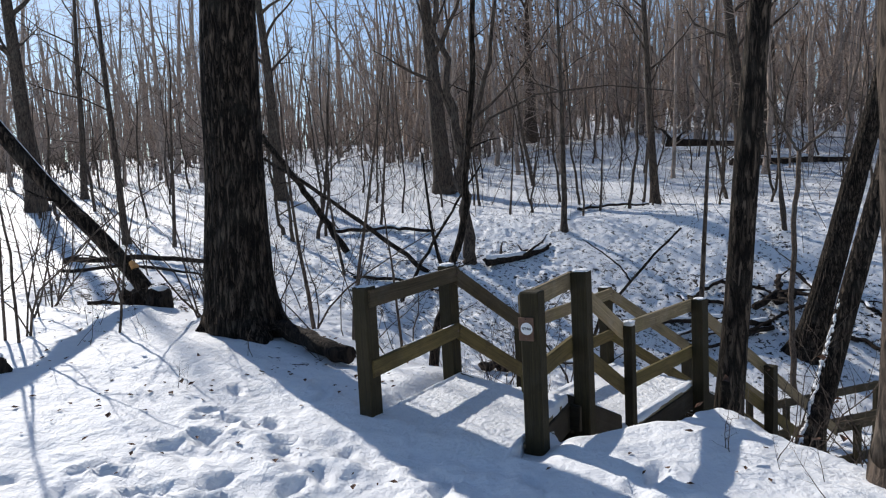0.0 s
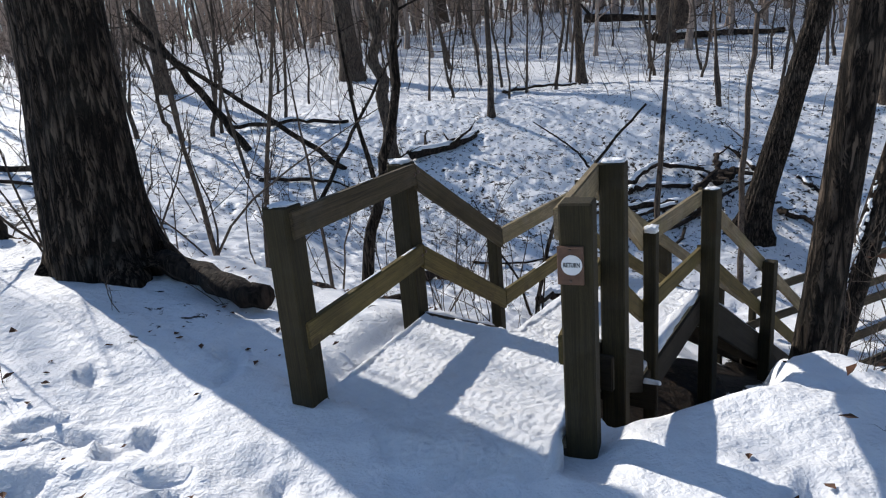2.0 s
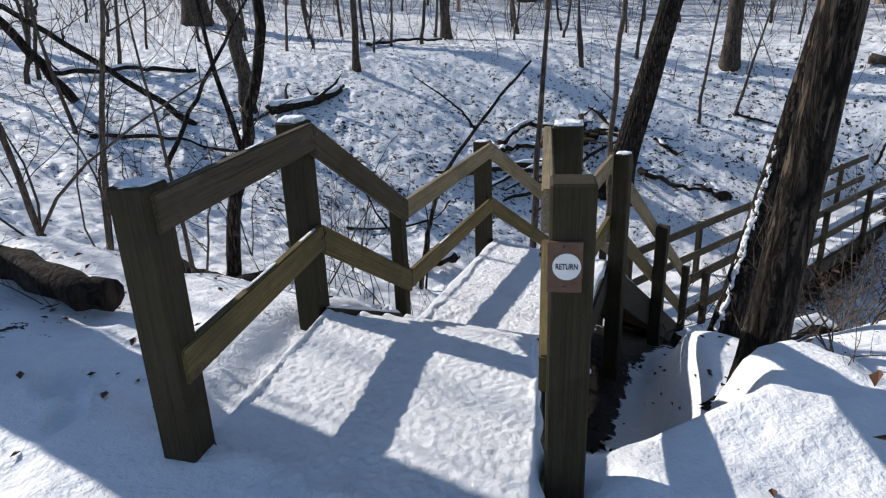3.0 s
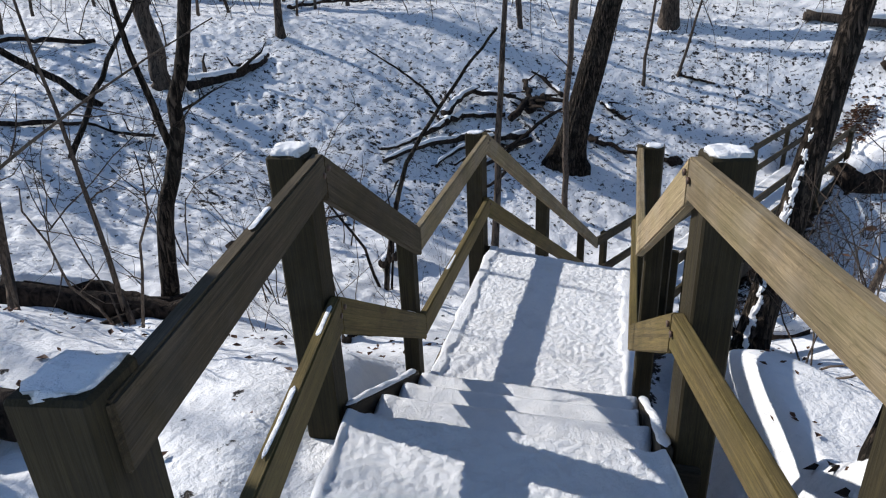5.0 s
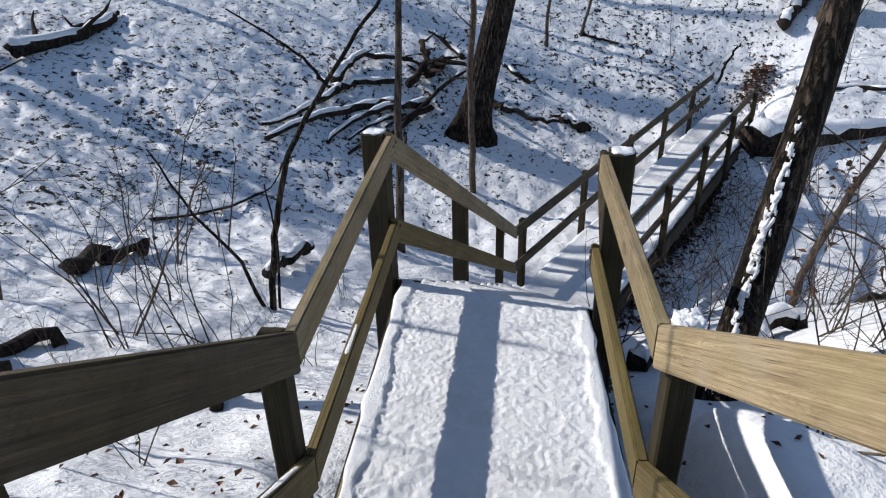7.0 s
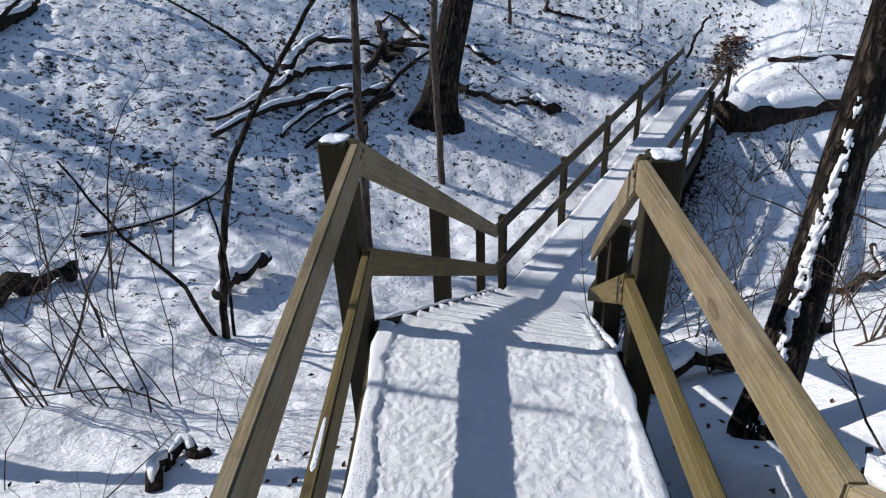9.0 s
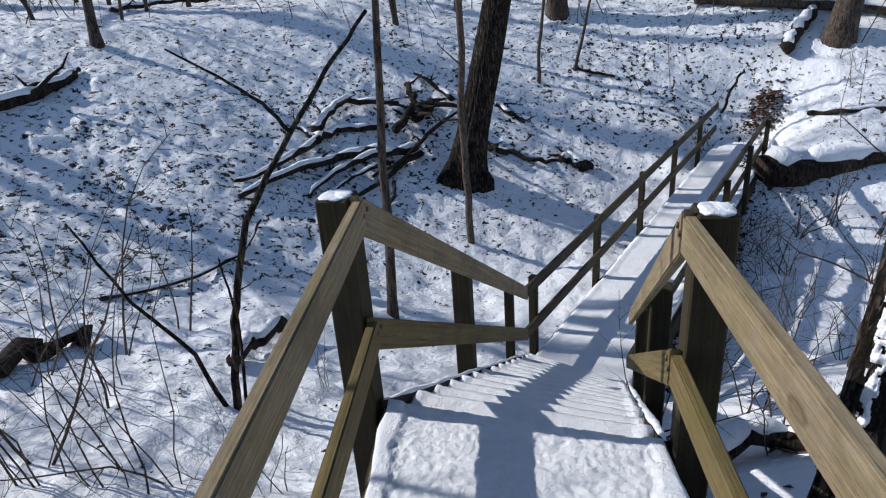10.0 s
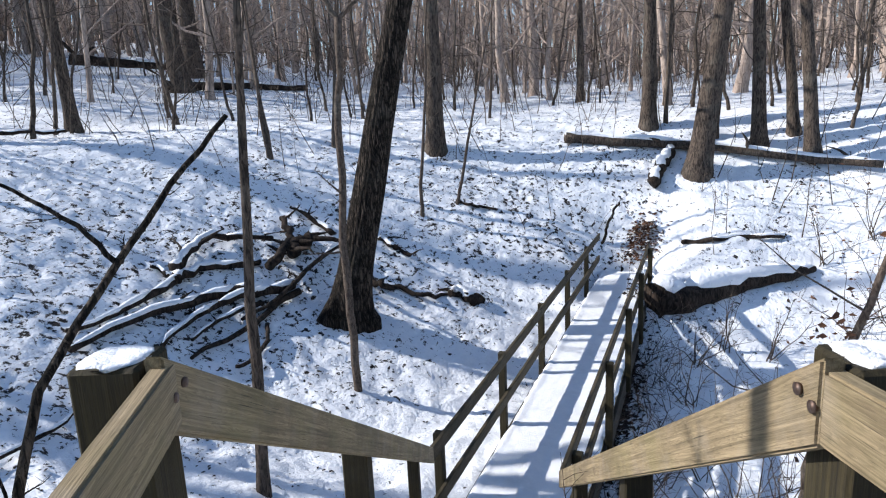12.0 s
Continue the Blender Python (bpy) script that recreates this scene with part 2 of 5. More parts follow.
def bolt(x, y, z, yaw, parent):
    bm = bmesh.new()
    bmesh.ops.create_cone(bm, cap_ends=True, segments=10, radius1=0.0125, radius2=0.0105, depth=0.009)
    m = Matrix.Translation((x, y, z)) @ Matrix.Rotation(yaw, 4, "Z") @ Matrix.Rotation(math.pi / 2, 4, "X")
    return part("bolt", bm, M_STEEL, parent, "rusty bolt head", m, True)


def value_noise(x, y, seed=0):
    """Smooth lattice noise in -1..1 for arrays."""
    xi, yi = np.floor(x).astype(np.int64), np.floor(y).astype(np.int64)
    fx, fy = x - xi, y - yi
    fx, fy = fx * fx * (3 - 2 * fx), fy * fy * (3 - 2 * fy)

    def h(i, j):
        n = (i * 374761393 + j * 668265263 + seed * 1442695041) & 0x7FFFFFFF
        n = ((n ^ (n >> 13)) * 1274126177) & 0x7FFFFFFF
        return ((n ^ (n >> 16)) & 0xFFFF) / 32767.5 - 1.0
    return (h(xi, yi) * (1 - fx) + h(xi + 1, yi) * fx) * (1 - fy) + (h(xi, yi + 1) * (1 - fx) + h(xi + 1, yi + 1) * fx) * fy


CREEK = [(-7.5, 12.6, 0.35), (-4.2, 12.6, -0.35), (-1.0, 12.6, -1.5), (3.0, 13.0, -2.55), (6.3, 12.9, -3.7), (10.5, 12.3, -4.1), (13.5, 8.0, -4.5), (15.0, 1.0, -4.9), (17.0, -30.0, -5.5)]


def smooth(v):
    v = np.clip(v, 0.0, 1.0)
    return v * v * (3 - 2 * v)


def land(x, y):
    """Height of the bare snow surface: two plateaus and the creek's ravine between them."""
    x, y = np.asarray(x, float), np.asarray(y, float)
    best, floor, side = np.full(x.shape, 1e9), np.zeros(x.shape), np.ones(x.shape)
    for (ax, ay, az), (bx, by, bz) in zip(CREEK, CREEK[1:]):
        ux, uy = bx - ax, by - ay
        s = np.clip(((x - ax) * ux + (y - ay) * uy) / (ux * ux + uy * uy), 0, 1)
        d = np.hypot(x - ax - s * ux, y - ay - s * uy)
        near = d < best
        best = np.where(near, d, best)
        floor = np.where(near, az + s * (bz - az), floor)
        side = np.where(near, np.sign(ux * (y - ay) - uy * (x - ax)), side)
    far = side > 0
    reach = np.where(far, 11.0, 4.2 + 4.8 * smooth((x + 3.0) / 6.0))
    flat = np.where(far, 1.5, 1.0 + 0.8 * smooth((x + 3.0) / 4.0))
    east = smooth((x + 0.55 * y + 6) / 22.0)
    top_far = 0.35 + (0.05 + 0.025 * east) * np.clip(best - 9.0, 0, 150)
    top_near = 0.03 * np.clip(4.5 - y, 0, 8) + 0.13 * np.clip(-x - 0.8, 0, 3.5)
    top = np.where(far, top_far, top_near)
    west = smooth((-x - 3.0) / 6.0)
    top = top * (1 - west) + west * (0.42 + 0.05 * np.clip(best - 2.0 + 0.3 * (y - 12.0), 0, 150))
    part_up = np.clip((best - flat) / (reach - flat), 0, 1)
    z = floor + (top - floor) * np.where(far, 0.45 * part_up + 0.55 * smooth(part_up), smooth(part_up))
    z = z - 0.95 * smooth((y - 4.74) / 0.34) * smooth((x - 0.74) / 0.25) * smooth((2.04 - x + 0.65 * (y - 5.3)) / 0.5) * smooth((8.6 - y) / 1.8) - 0.25 * np.exp(-((x - 4.0) ** 2 + (y - 7.3) ** 2) / 1.2)
    abut = np.exp(-((x - 15.5) ** 2 + (y - 14.5) ** 2) / 2.2)
    z = z + abut * (-3.20 - z)
    # the shoulder of the near bank falls away beside the first flight
    z = z - 0.55 * smooth((x + 0.55 * (y - 4.3) - 2.3) / 1.1) * smooth((7.0 - y) / 1.5) * smooth((9.0 - x) / 4.0)
    # the woods beyond climb a long low rise to the north
    bearing = np.degrees(np.arctan2(x - 3.0, y - 8.0))
    rise = np.interp(bearing, [-180, -75, -36, -20, 0, 13, 25, 35, 47, 60, 180], [0.0, 0.2, 0.35, 0.45, 0.65, 1.0, 0.9, 0.5, 0.15, 0.0, 0.0])
    return z + rise * 8.5 * (1 - np.exp(-np.clip(np.hypot(x - 3.0, y - 8.0) - 22.0, 0, None) / 60.0))


def steps_of(stretches, lo, hi, grow):
    """Grid lines: even and close in the stretches given (start, end, step), ever wider outside."""
    mid = []
    for s0, s1, st in stretches:
        mid += list(np.arange(s0, s1 - st * 0.5, st))
    out, s, x = [], stretches[-1][2], mid[-1]
    while x < hi:
        s *= grow
        x += s
        out.append(x)
    pre, s, x = [], stretches[0][2], mid[0]
    while x > lo:
        s *= grow
        x -= s
        pre.append(x)
    return np.array(pre[::-1] + mid + out)


# ---- ground: one sheet of snow out to the horizon ----
DECK1, DECK2, DECK3 = -0.03, -0.66, -3.27


def relief(x, y):
    """Lumps, drifts and footprints on top of the land."""
    z = 0.030 * value_noise(x * 1.3, y * 1.3, 3) + 0.016 * value_noise(x * 3.7, y * 3.7, 5)
    rough = smooth((y - 8.0) / 4.0)
    z += (0.006 + 0.034 * rough) * value_noise(x * 8.0, y * 8.0, 7) + 0.026 * rough * value_noise(x * 4.1, y * 4.1, 8) + 0.08 * rough * value_noise(x * 0.45, y * 0.45, 9)
    return z


def build_ground():
    xs = steps_of([(-7.0, -4.2, 0.11), (-4.2, 3.4, 0.04), (3.4, 19.0, 0.1)], -420, 420, 1.08)
    ys = steps_of([(2.0, 6.6, 0.04), (6.6, 25.0, 0.1)], -320, 560, 1.08)
    gx, gy = np.meshgrid(xs, ys)
    z = land(gx, gy) + relief(gx, gy)
    # mound of snow at the foot of the near tree, and the trodden lane to the stairs
    z += 0.18 * np.exp(-((gx - 2.2) ** 2 + (gy - 5.14) ** 2) / 0.07) + 0.06 * np.exp(-((gx - 1.65) ** 2 + (gy - 4.8) ** 2) / 0.16)
    z += np.exp(-((gx - 2.1) ** 2 + (gy - 4.95) ** 2) / 0.35) * (0.03 * value_noise(gx * 7, gy * 7, 71) + 0.02 * value_noise(gx * 15, gy * 15, 72))
    z += 0.10 * np.exp(-((gx + 2.6) ** 2 + (gy - 6.8) ** 2) / 0.5)
    # broken, half-thawed snow on the slope beside the stairs
    bank = np.exp(-((gx + 0.9) / 1.9) ** 4 - ((gy - 8.3) / 1.9) ** 4)
    z += bank * (0.030 * value_noise(gx * 3.1, gy * 3.1, 81) + 0.022 * value_noise(gx * 6.7, gy * 6.7, 82) - 0.016 * np.abs(value_noise(gx * 11.0, gy * 11.0, 83)))
    lane = np.exp(-((gx + 0.15 + 0.03 * (gy - 4.0)) / 0.60) ** 4) * smooth((5.3 - gy) / 1.0)
    z += lane * (0.020 * value_noise(gx * 9, gy * 9, 21) + 0.012 * value_noise(gx * 17, gy * 17, 22) - 0.04)
    trample = np.exp(-((gx + 1.0) / 1.7) ** 4 - ((gy - 4.15) / 0.75) ** 4)
    z += trample * (0.032 * value_noise(gx * 4.5, gy * 5.5, 51) + 0.022 * np.abs(value_noise(gx * 9.5, gy * 9.5, 52)) - 0.02)
    rng = random.Random(4)
    prints = [(-0.9 - 0.42 * i + rng.uniform(-0.1, 0.1), 4.15 - 0.05 * i + rng.uniform(-0.2, 0.2), rng.uniform(0, 3.1)) for i in range(9)]
    prints += [(-0.2 + rng.uniform(-0.7, 0.3), 4.9 - 0.33 * i, rng.uniform(1.2, 1.9)) for i in range(11)]
    prints += [(-1.6 + rng.uniform(-0.5, 0.5), 5.2 + rng.uniform(-0.7, 0.8), rng.uniform(0, 3.1)) for i in range(12)]
    prints += [(-1.0 + rng.uniform(-1.3, 1.0), 4.1 + rng.uniform(-0.6, 0.6), rng.uniform(0, 3.1)) for i in range(16)]
    prints += [(0.5 + rng.uniform(-0.5, 0.9), 3.6 + rng.uniform(-0.5, 0.5), rng.uniform(0, 3.1)) for i in range(6)]
    for px, py, a in prints:
        u = (gx - px) * math.cos(a) + (gy - py) * math.sin(a)
        v = -(gx - px) * math.sin(a) + (gy - py) * math.cos(a)
        q = (u / 0.135) ** 2 + (v / 0.06) ** 2
        q = q * (1 + 0.35 * value_noise(gx * 6 + px, gy * 6 + py, 61))
        z += -(0.03 + 0.04 * (a * 7.3 % 1)) * np.exp(-q ** 2) + 0.018 * np.exp(-((q - 1.9) ** 2))
    # clear of the decks
    cut = np.exp(-np.maximum(0, deck_gap(gx, gy)) ** 2 / 0.02)
    z = np.where(z > deck_under(gx, gy) - 0.05, z + cut * np.minimum(0, deck_under(gx, gy) - 0.05 - z), z)
    nx, ny = len(xs), len(ys)
    verts = np.stack([gx.ravel(), gy.ravel(), z.ravel()], 1)
    idx = np.arange(nx * ny).reshape(ny, nx)
    quads = np.stack([idx[:-1, :-1].ravel(), idx[:-1, 1:].ravel(), idx[1:, 1:].ravel(), idx[1:, :-1].ravel()], 1)
    me = bpy.data.meshes.new("ground")
    me.vertices.add(len(verts))
    me.vertices.foreach_set("co", verts.ravel())
    me.loops.add(quads.size)
    me.loops.foreach_set("vertex_index", quads.ravel())
    me.polygons.add(len(quads))
    me.polygons.foreach_set("loop_start", np.arange(0, quads.size, 4))
    me.polygons.foreach_set("use_smooth", np.ones(len(quads), bool))
    me.update(calc_edges=True)
    lit = me.attributes.new("litter", "FLOAT", "POINT")
    hillside = smooth((gy - 9.5) / 3.0)
    bank = np.exp(-((land(gx, gy) + 1.9) / 1.5) ** 2) * hillside
    lit.data.foreach_set("value", (0.03 + 0.34 * hillside + 0.18 * smooth((gy - 14) / 2) + 0.16 * bank * smooth((gy - 13.5) / 2) - 0.12 * smooth((gy - 30) / 30) + 2.2 * smooth((-0.05 - deck_gap(gx, gy)) / 0.25) * (gy > 5.3) + 1.9 * smooth((gy - 4.95) / 0.3) * smooth((gx - 0.7) / 0.2) * smooth((1.8 - gx + 0.65 * (gy - 5.3)) / 0.25) * smooth((6.2 - gy) / 0.5) + 0.42 * smooth((-gx - 2.6) / 1.5) * smooth((gy - 7.2) / 2.0) * smooth((16 - gy) / 4.0) + 0.22 * smooth((gx - 12.5) / 2) * smooth((14.0 - gy) / 1.5) * smooth((gy - 7) / 2) + 1.9 * smooth((0.22 - deck_gap(gx, gy)) / 0.25) * smooth((gx - 0.9 - 0.75 * (gy - 5.7)) / 0.2) * smooth((gy - 6.3) / 0.5) * smooth((9.2 - gy) / 0.8) + 0.30 * np.exp(-((gx + 0.9) / 1.6) ** 2 - ((gy - 8.2) / 1.9) ** 2) + 0.42 * np.exp(-((gx + 1.6) / 0.9) ** 2 - ((gy - 6.6) / 0.7) ** 2)).ravel().astype(np.float32))
    me.materials.append(M_SNOW)
    return tagged(new("ground", me), "snow-covered woodland ground sloping into a small ravine, flecked with leaves", "ground", kind="structure")


# ---- the plan of the stairs: inner faces of the railings ----
LEFT = [Vector(p) for p in ((-0.68, 5.24), (0.06, 6.42), (0.78, 7.31), (2.066, 8.81), (5.41, 11.42))]
RIGHT = [Vector(p) for p in ((0.54, 4.68), (1.05, 5.69), (1.68, 6.56), (2.784, 7.80), (5.82, 10.27))]
TOP = [1.045, 1.045, 0.325, 0.370, -2.196]
LOW = [0.480, 0.497, -0.215, -0.181, -2.74]
TOP_R = [1.045, 1.045, 0.390, 0.370, -2.196]
LOW_R = [0.480, 0.497, -0.170, -0.181, -2.74]
BRIDGE = (LEFT[4] - RIGHT[4]).length
ALONG = Vector((0.934, 0.357))
ACROSS = Vector((0.357, -0.934))
SPAN = 10.4


def deck_gap(x, y):
    """Distance outside the strip that the decks cover, zero within it."""
    best = np.full(np.shape(x), 1e9)
    mids = [(a + b) / 2 for a, b in zip(LEFT, RIGHT)] + [(LEFT[4] + RIGHT[4]) / 2 + ALONG * SPAN]
    for a, b in zip(mids, mids[1:]):
        u = b - a
        s = np.clip(((x - a.x) * u.x + (y - a.y) * u.y) / u.length_squared, 0, 1)
        best = np.minimum(best, np.hypot(x - a.x - s * u.x, y - a.y - s * u.y) - 0.75)
    return best


def deck_under(x, y):
    """Level of the decks along the walk."""
    u = (LEFT[3] - LEFT[2]).normalized()
    s = (x - 0.0) * u.x + (y - 5.0) * u.y
    keys = [(-9, 9.0), (-0.25, 9.0), (-0.1, DECK1 - 0.02), (1.2, DECK1 - 0.05), (2.2, DECK2 - 0.05), (4.2, DECK2 - 0.1), (8.4, DECK3 - 0.1), (30, DECK3 - 0.02)]
    return np.interp(s, [k[0] for k in keys], [k[1] for k in keys])


ground = build_ground()


def outward(i, pts, side):
    """Unit normal of the railing at point i, away from the deck."""
    a = pts[max(i - 1, 0)]
    b = pts[min(i + 1, len(pts) - 1)]
    d = (b - a).normalized()
    n = Vector((-d.y, d.x))
    return n * side, math.atan2(d.y, d.x)


def lerp3(p, q, zp, zq, s):
    return Vector((p.x + (q.x - p.x) * s, p.y + (q.y - p.y) * s, zp + (zq - zp) * s))


stairs = empty("boardwalk_stairs", 0.0, 5.0, 0.0, "weathered timber stairway with landings and two-rail guard railings descending a ravine", "stairs")


def railing(pts, side):
    """Posts and boards of one side, from the entrance down to the bridge."""
    tops, lows = (TOP, LOW) if side > 0 else (TOP_R, LOW_R)
    for i, p in enumerate(pts[:4]):
        n, yaw = outward(i, pts, side)
        size = (0.138, 0.14, 0.092, 0.14)[i]
        c = p + n * (0.022 + size / 2) if i else p + n * (0.0 if side > 0 else 0.064) + (pts[1] - pts[0]).normalized() * 0.064
        foot = min(float(land(c.x, c.y)), (DECK1, DECK1, DECK2, DECK2)[i]) - 0.35
        top = tops[i] + (0.012, 0.008, -0.01, 0.01)[i]
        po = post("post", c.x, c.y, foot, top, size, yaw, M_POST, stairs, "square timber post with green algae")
        if i in (1, 3):
            for h, dz in ((tops, -0.07), (lows, -0.07)):
                for s in (-0.026, 0.024):
                    d = Vector((math.cos(yaw), math.sin(yaw)))
                    q = p - n * 0.024 + d * s
                    bolt(q.x, q.y, h[i] + dz + (0.012 if s > 0 else 0), yaw, po)
    a = pts[0]
    for heights, kind in ((tops, "top_rail"), (lows, "mid_rail")):
        for i in range(4):
            z0, z1 = heights[i] - (0.012 if i == 0 else 0), heights[i + 1]
            n, _ = outward(i, pts, side)
            p, q = pts[i], pts[i + 1]
            if i == 0:
                p = p + n * (-0.06 if side > 0 else -0.01) + (q - p).normalized() * 0.03
            # upper left boards take the shaded wood, one right board the sunlit wood
            plumb_board(kind, (p.x, p.y, z0), (q.x, q.y, z1), 0.14, 0.042, M_MID if kind == "mid_rail" else M_OLD_SHADED if i < 2 and side > 0 else M_PALE_SUNLIT if i == 1 else M_RAIL, stairs, "yellow-green weathered timber rail board" if kind == "mid_rail" else "weathered grey-tan timber rail board", 0.0 if i != 3 else 0.05)
    for s, size in ((0.43, 0.13), (0.84, 0.092)):
        c3 = lerp3(pts[3], pts[4], TOP[3], TOP[4], s)
        d = (pts[4] - pts[3]).normalized()
        n = Vector((-d.y, d.x)) * side
        c = Vector((c3.x, c3.y)) + n * (0.022 + size / 2)
        foot = min(float(land(c.x, c.y)), DECK2 + (DECK3 - DECK2) * s) - 0.4
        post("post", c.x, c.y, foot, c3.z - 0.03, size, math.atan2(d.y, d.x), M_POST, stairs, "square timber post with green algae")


railing(LEFT, 1)
railing(RIGHT, -1)


def quad_slab(name, corners, z_top, depth, material, parent, label="", inset=0.0):
    """A flat four-cornered slab."""
    bm = bmesh.new()
    top = [bm.verts.new((c.x, c.y, z_top)) for c in corners]
    low = [bm.verts.new((c.x, c.y, z_top - depth)) for c in corners]
    bm.faces.new(top)
    bm.faces.new(low[::-1])
    for i in range(4):
        j = (i + 1) % 4
        bm.faces.new((top[j], top[i], low[i], low[j]))
    bmesh.ops.recalc_face_normals(bm, faces=bm.faces[:])
    return part(name, bm, material, parent, label)


def deck_planks(l0, l1, r0, r1, z, count, parent):
    for i in range(count):
        s0, s1 = i / count + 0.02 / count, (i + 1) / count - 0.04 / count
        quad_slab("plank", [l0.lerp(l1, s0), l0.lerp(l1, s1), r0.lerp(r1, s1), r0.lerp(r1, s0)], z, 0.038, M_RAIL, parent)


def shrink(l, r, amount):
    d = (r - l).normalized() * amount
    return l + d, r - d


def stair_flight(l0, l1, r0, r1, z0, z1, risers):
    """Treads between two stringers; each tread is a plank with a snow pad of its own."""
    rise = (z1 - z0) / risers
    for side, (p, q) in ((1, (l0, l1)), (-1, (r0, r1))):
        d = (q - p).normalized()
        n = Vector((-d.y, d.x)) * side
        a, b = p + n * 0.0, q + n * 0.0
        plumb_board("stringer", (a.x, a.y, z0 + 0.04), (b.x, b.y, z1 + 0.04 - rise), 0.30, 0.042, M_DARK, stairs, "dark stair stringer")
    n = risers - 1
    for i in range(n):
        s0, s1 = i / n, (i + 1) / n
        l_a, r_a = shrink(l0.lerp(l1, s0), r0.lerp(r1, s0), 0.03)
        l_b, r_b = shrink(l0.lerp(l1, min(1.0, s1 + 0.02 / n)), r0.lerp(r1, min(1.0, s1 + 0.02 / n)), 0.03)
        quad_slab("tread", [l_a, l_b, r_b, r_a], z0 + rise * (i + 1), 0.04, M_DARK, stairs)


def snow_pad(name, l0, l1, r0, r1, z, thick, label, seed, nu=26, nv=26, ragged=0.02, group="snow on the stairs", slope=0.0, worn=1.0, soft=0.008, strip=0.085):
    """A layer of snow over a deck: trodden to lumps in the middle, left smooth and higher along both edges."""
    u, v = np.meshgrid(np.linspace(0, 1, nu + 1), np.linspace(0, 1, nv + 1))
    wide, long = (r0 - l0).length, (l1 - l0).length
    edge, lim = np.minimum(u, 1 - u) * wide, np.minimum(v, 1 - v) * long
    rim_shift = ragged * value_noise(v * long * 7.0 + seed, (u > 0.5) * 1.0 + 0.5, seed) * np.exp(-edge / 0.02) * np.where(u > 0.5, 1, -1) / wide
    w = u + rim_shift
    x = (l0.x + (l1.x - l0.x) * v) * (1 - w) + (r0.x + (r1.x - r0.x) * v) * w
    y = (l0.y + (l1.y - l0.y) * v) * (1 - w) + (r0.y + (r1.y - r0.y) * v) * w
    line = strip + 0.022 * value_noise(x * 6.0, y * 6.0, seed + 4) + 0.012 * value_noise(x * 17.0, y * 17.0, seed + 5)
    trod = smooth((edge - line) / 0.018 + 0.5)
    lumps = 0.0044 * (1 - 2 * np.abs(value_noise(x * 31 + 2 * value_noise(x * 8, y * 8, seed + 11), y * 25, seed + 6))) + 0.0046 * value_noise(x * 57, y * 49, seed + 7) + 0.003 * value_noise(x * 11, y * 11, seed + 8)
    crumbs = 0.010 * np.exp(-((edge - line - 0.012) / 0.014) ** 2) * np.maximum(0, value_noise(x * 23, y * 23, seed + 9))
    drift = 0.003 * value_noise(x * 7, y * 7, seed + 10)
    high = thick + (1 - trod) * (0.019 + drift) + trod * worn * lumps + crumbs
    dome = 1 - np.exp(-((np.minimum(edge, lim) + soft * 0.5) / soft))
    z_top = z + slope * np.minimum(1.0, v * 5.0) + high * dome
    verts = list(zip(x.ravel(), y.ravel(), z_top.ravel()))
    base, faces = len(verts), []
    for j in range(nv):
        for i in range(nu):
            a = j * (nu + 1) + i
            faces.append((a, a + 1, a + nu + 2, a + nu + 1))
    rim = [i for i in range(nu + 1)] + [(j + 1) * (nu + 1) + nu for j in range(nv)] + [nv * (nu + 1) + nu - 1 - i for i in range(nu)] + [(nv - 1 - j) * (nu + 1) for j in range(nv - 1)]
    for a in rim:
        verts.append((verts[a][0], verts[a][1], z - 0.006))
    for k, a in enumerate(rim):
        b = rim[(k + 1) % len(rim)]
        faces.append((a, base + k, base + (k + 1) % len(rim), b))
    return tagged(obj_from(name, verts, faces, M_PACK), label, "snow", group)


# decks and flights
entry_l, entry_r = LEFT[0], RIGHT[0]
n1 = (LEFT[2] - LEFT[1]).normalized()
F1L0, F1R0 = LEFT[1] - n1 * 0.02, RIGHT[1] - n1 * 0.11
F1L1, F1R1 = LEFT[1] + n1 * 0.94, RIGHT[1] + n1 * 0.85
deck_planks(entry_l, F1L0, entry_r, F1R0, DECK1, 8, stairs)
stair_flight(F1L0, F1L1, F1R0, F1R1, DECK1, DECK2, 4)
deck_planks(F1L1, LEFT[3], F1R1, RIGHT[3], DECK2, 13, stairs)
n2 = (LEFT[4] - LEFT[3]).normalized()
F2L0, F2R0 = LEFT[3] + n2 * 0.0, RIGHT[3] + n2 * 0.0
F2L1, F2R1 = LEFT[4] - n2 * 0.06, RIGHT[4] - n2 * 0.06
stair_flight(F2L0, F2L1, F2R0, F2R1, DECK2, DECK3, 15)
for p, q, z in ((LEFT[0], F1L0, DECK1), (RIGHT[0], F1R0, DECK1), (F1L1, LEFT[3], DECK2), (F1R1, RIGHT[3], DECK2)):
    plumb_board("rim_joist", (p.x, p.y, z - 0.03), (q.x, q.y, z - 0.03), 0.24, 0.042, M_DARK, stairs, "dark rim joist")
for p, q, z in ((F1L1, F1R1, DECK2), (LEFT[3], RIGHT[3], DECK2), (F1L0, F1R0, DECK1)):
    plumb_board("end_joist", (p.x, p.y, z - 0.04), (q.x, q.y, z - 0.04), 0.22, 0.042, M_DARK, stairs, "dark end joist", 0.12)

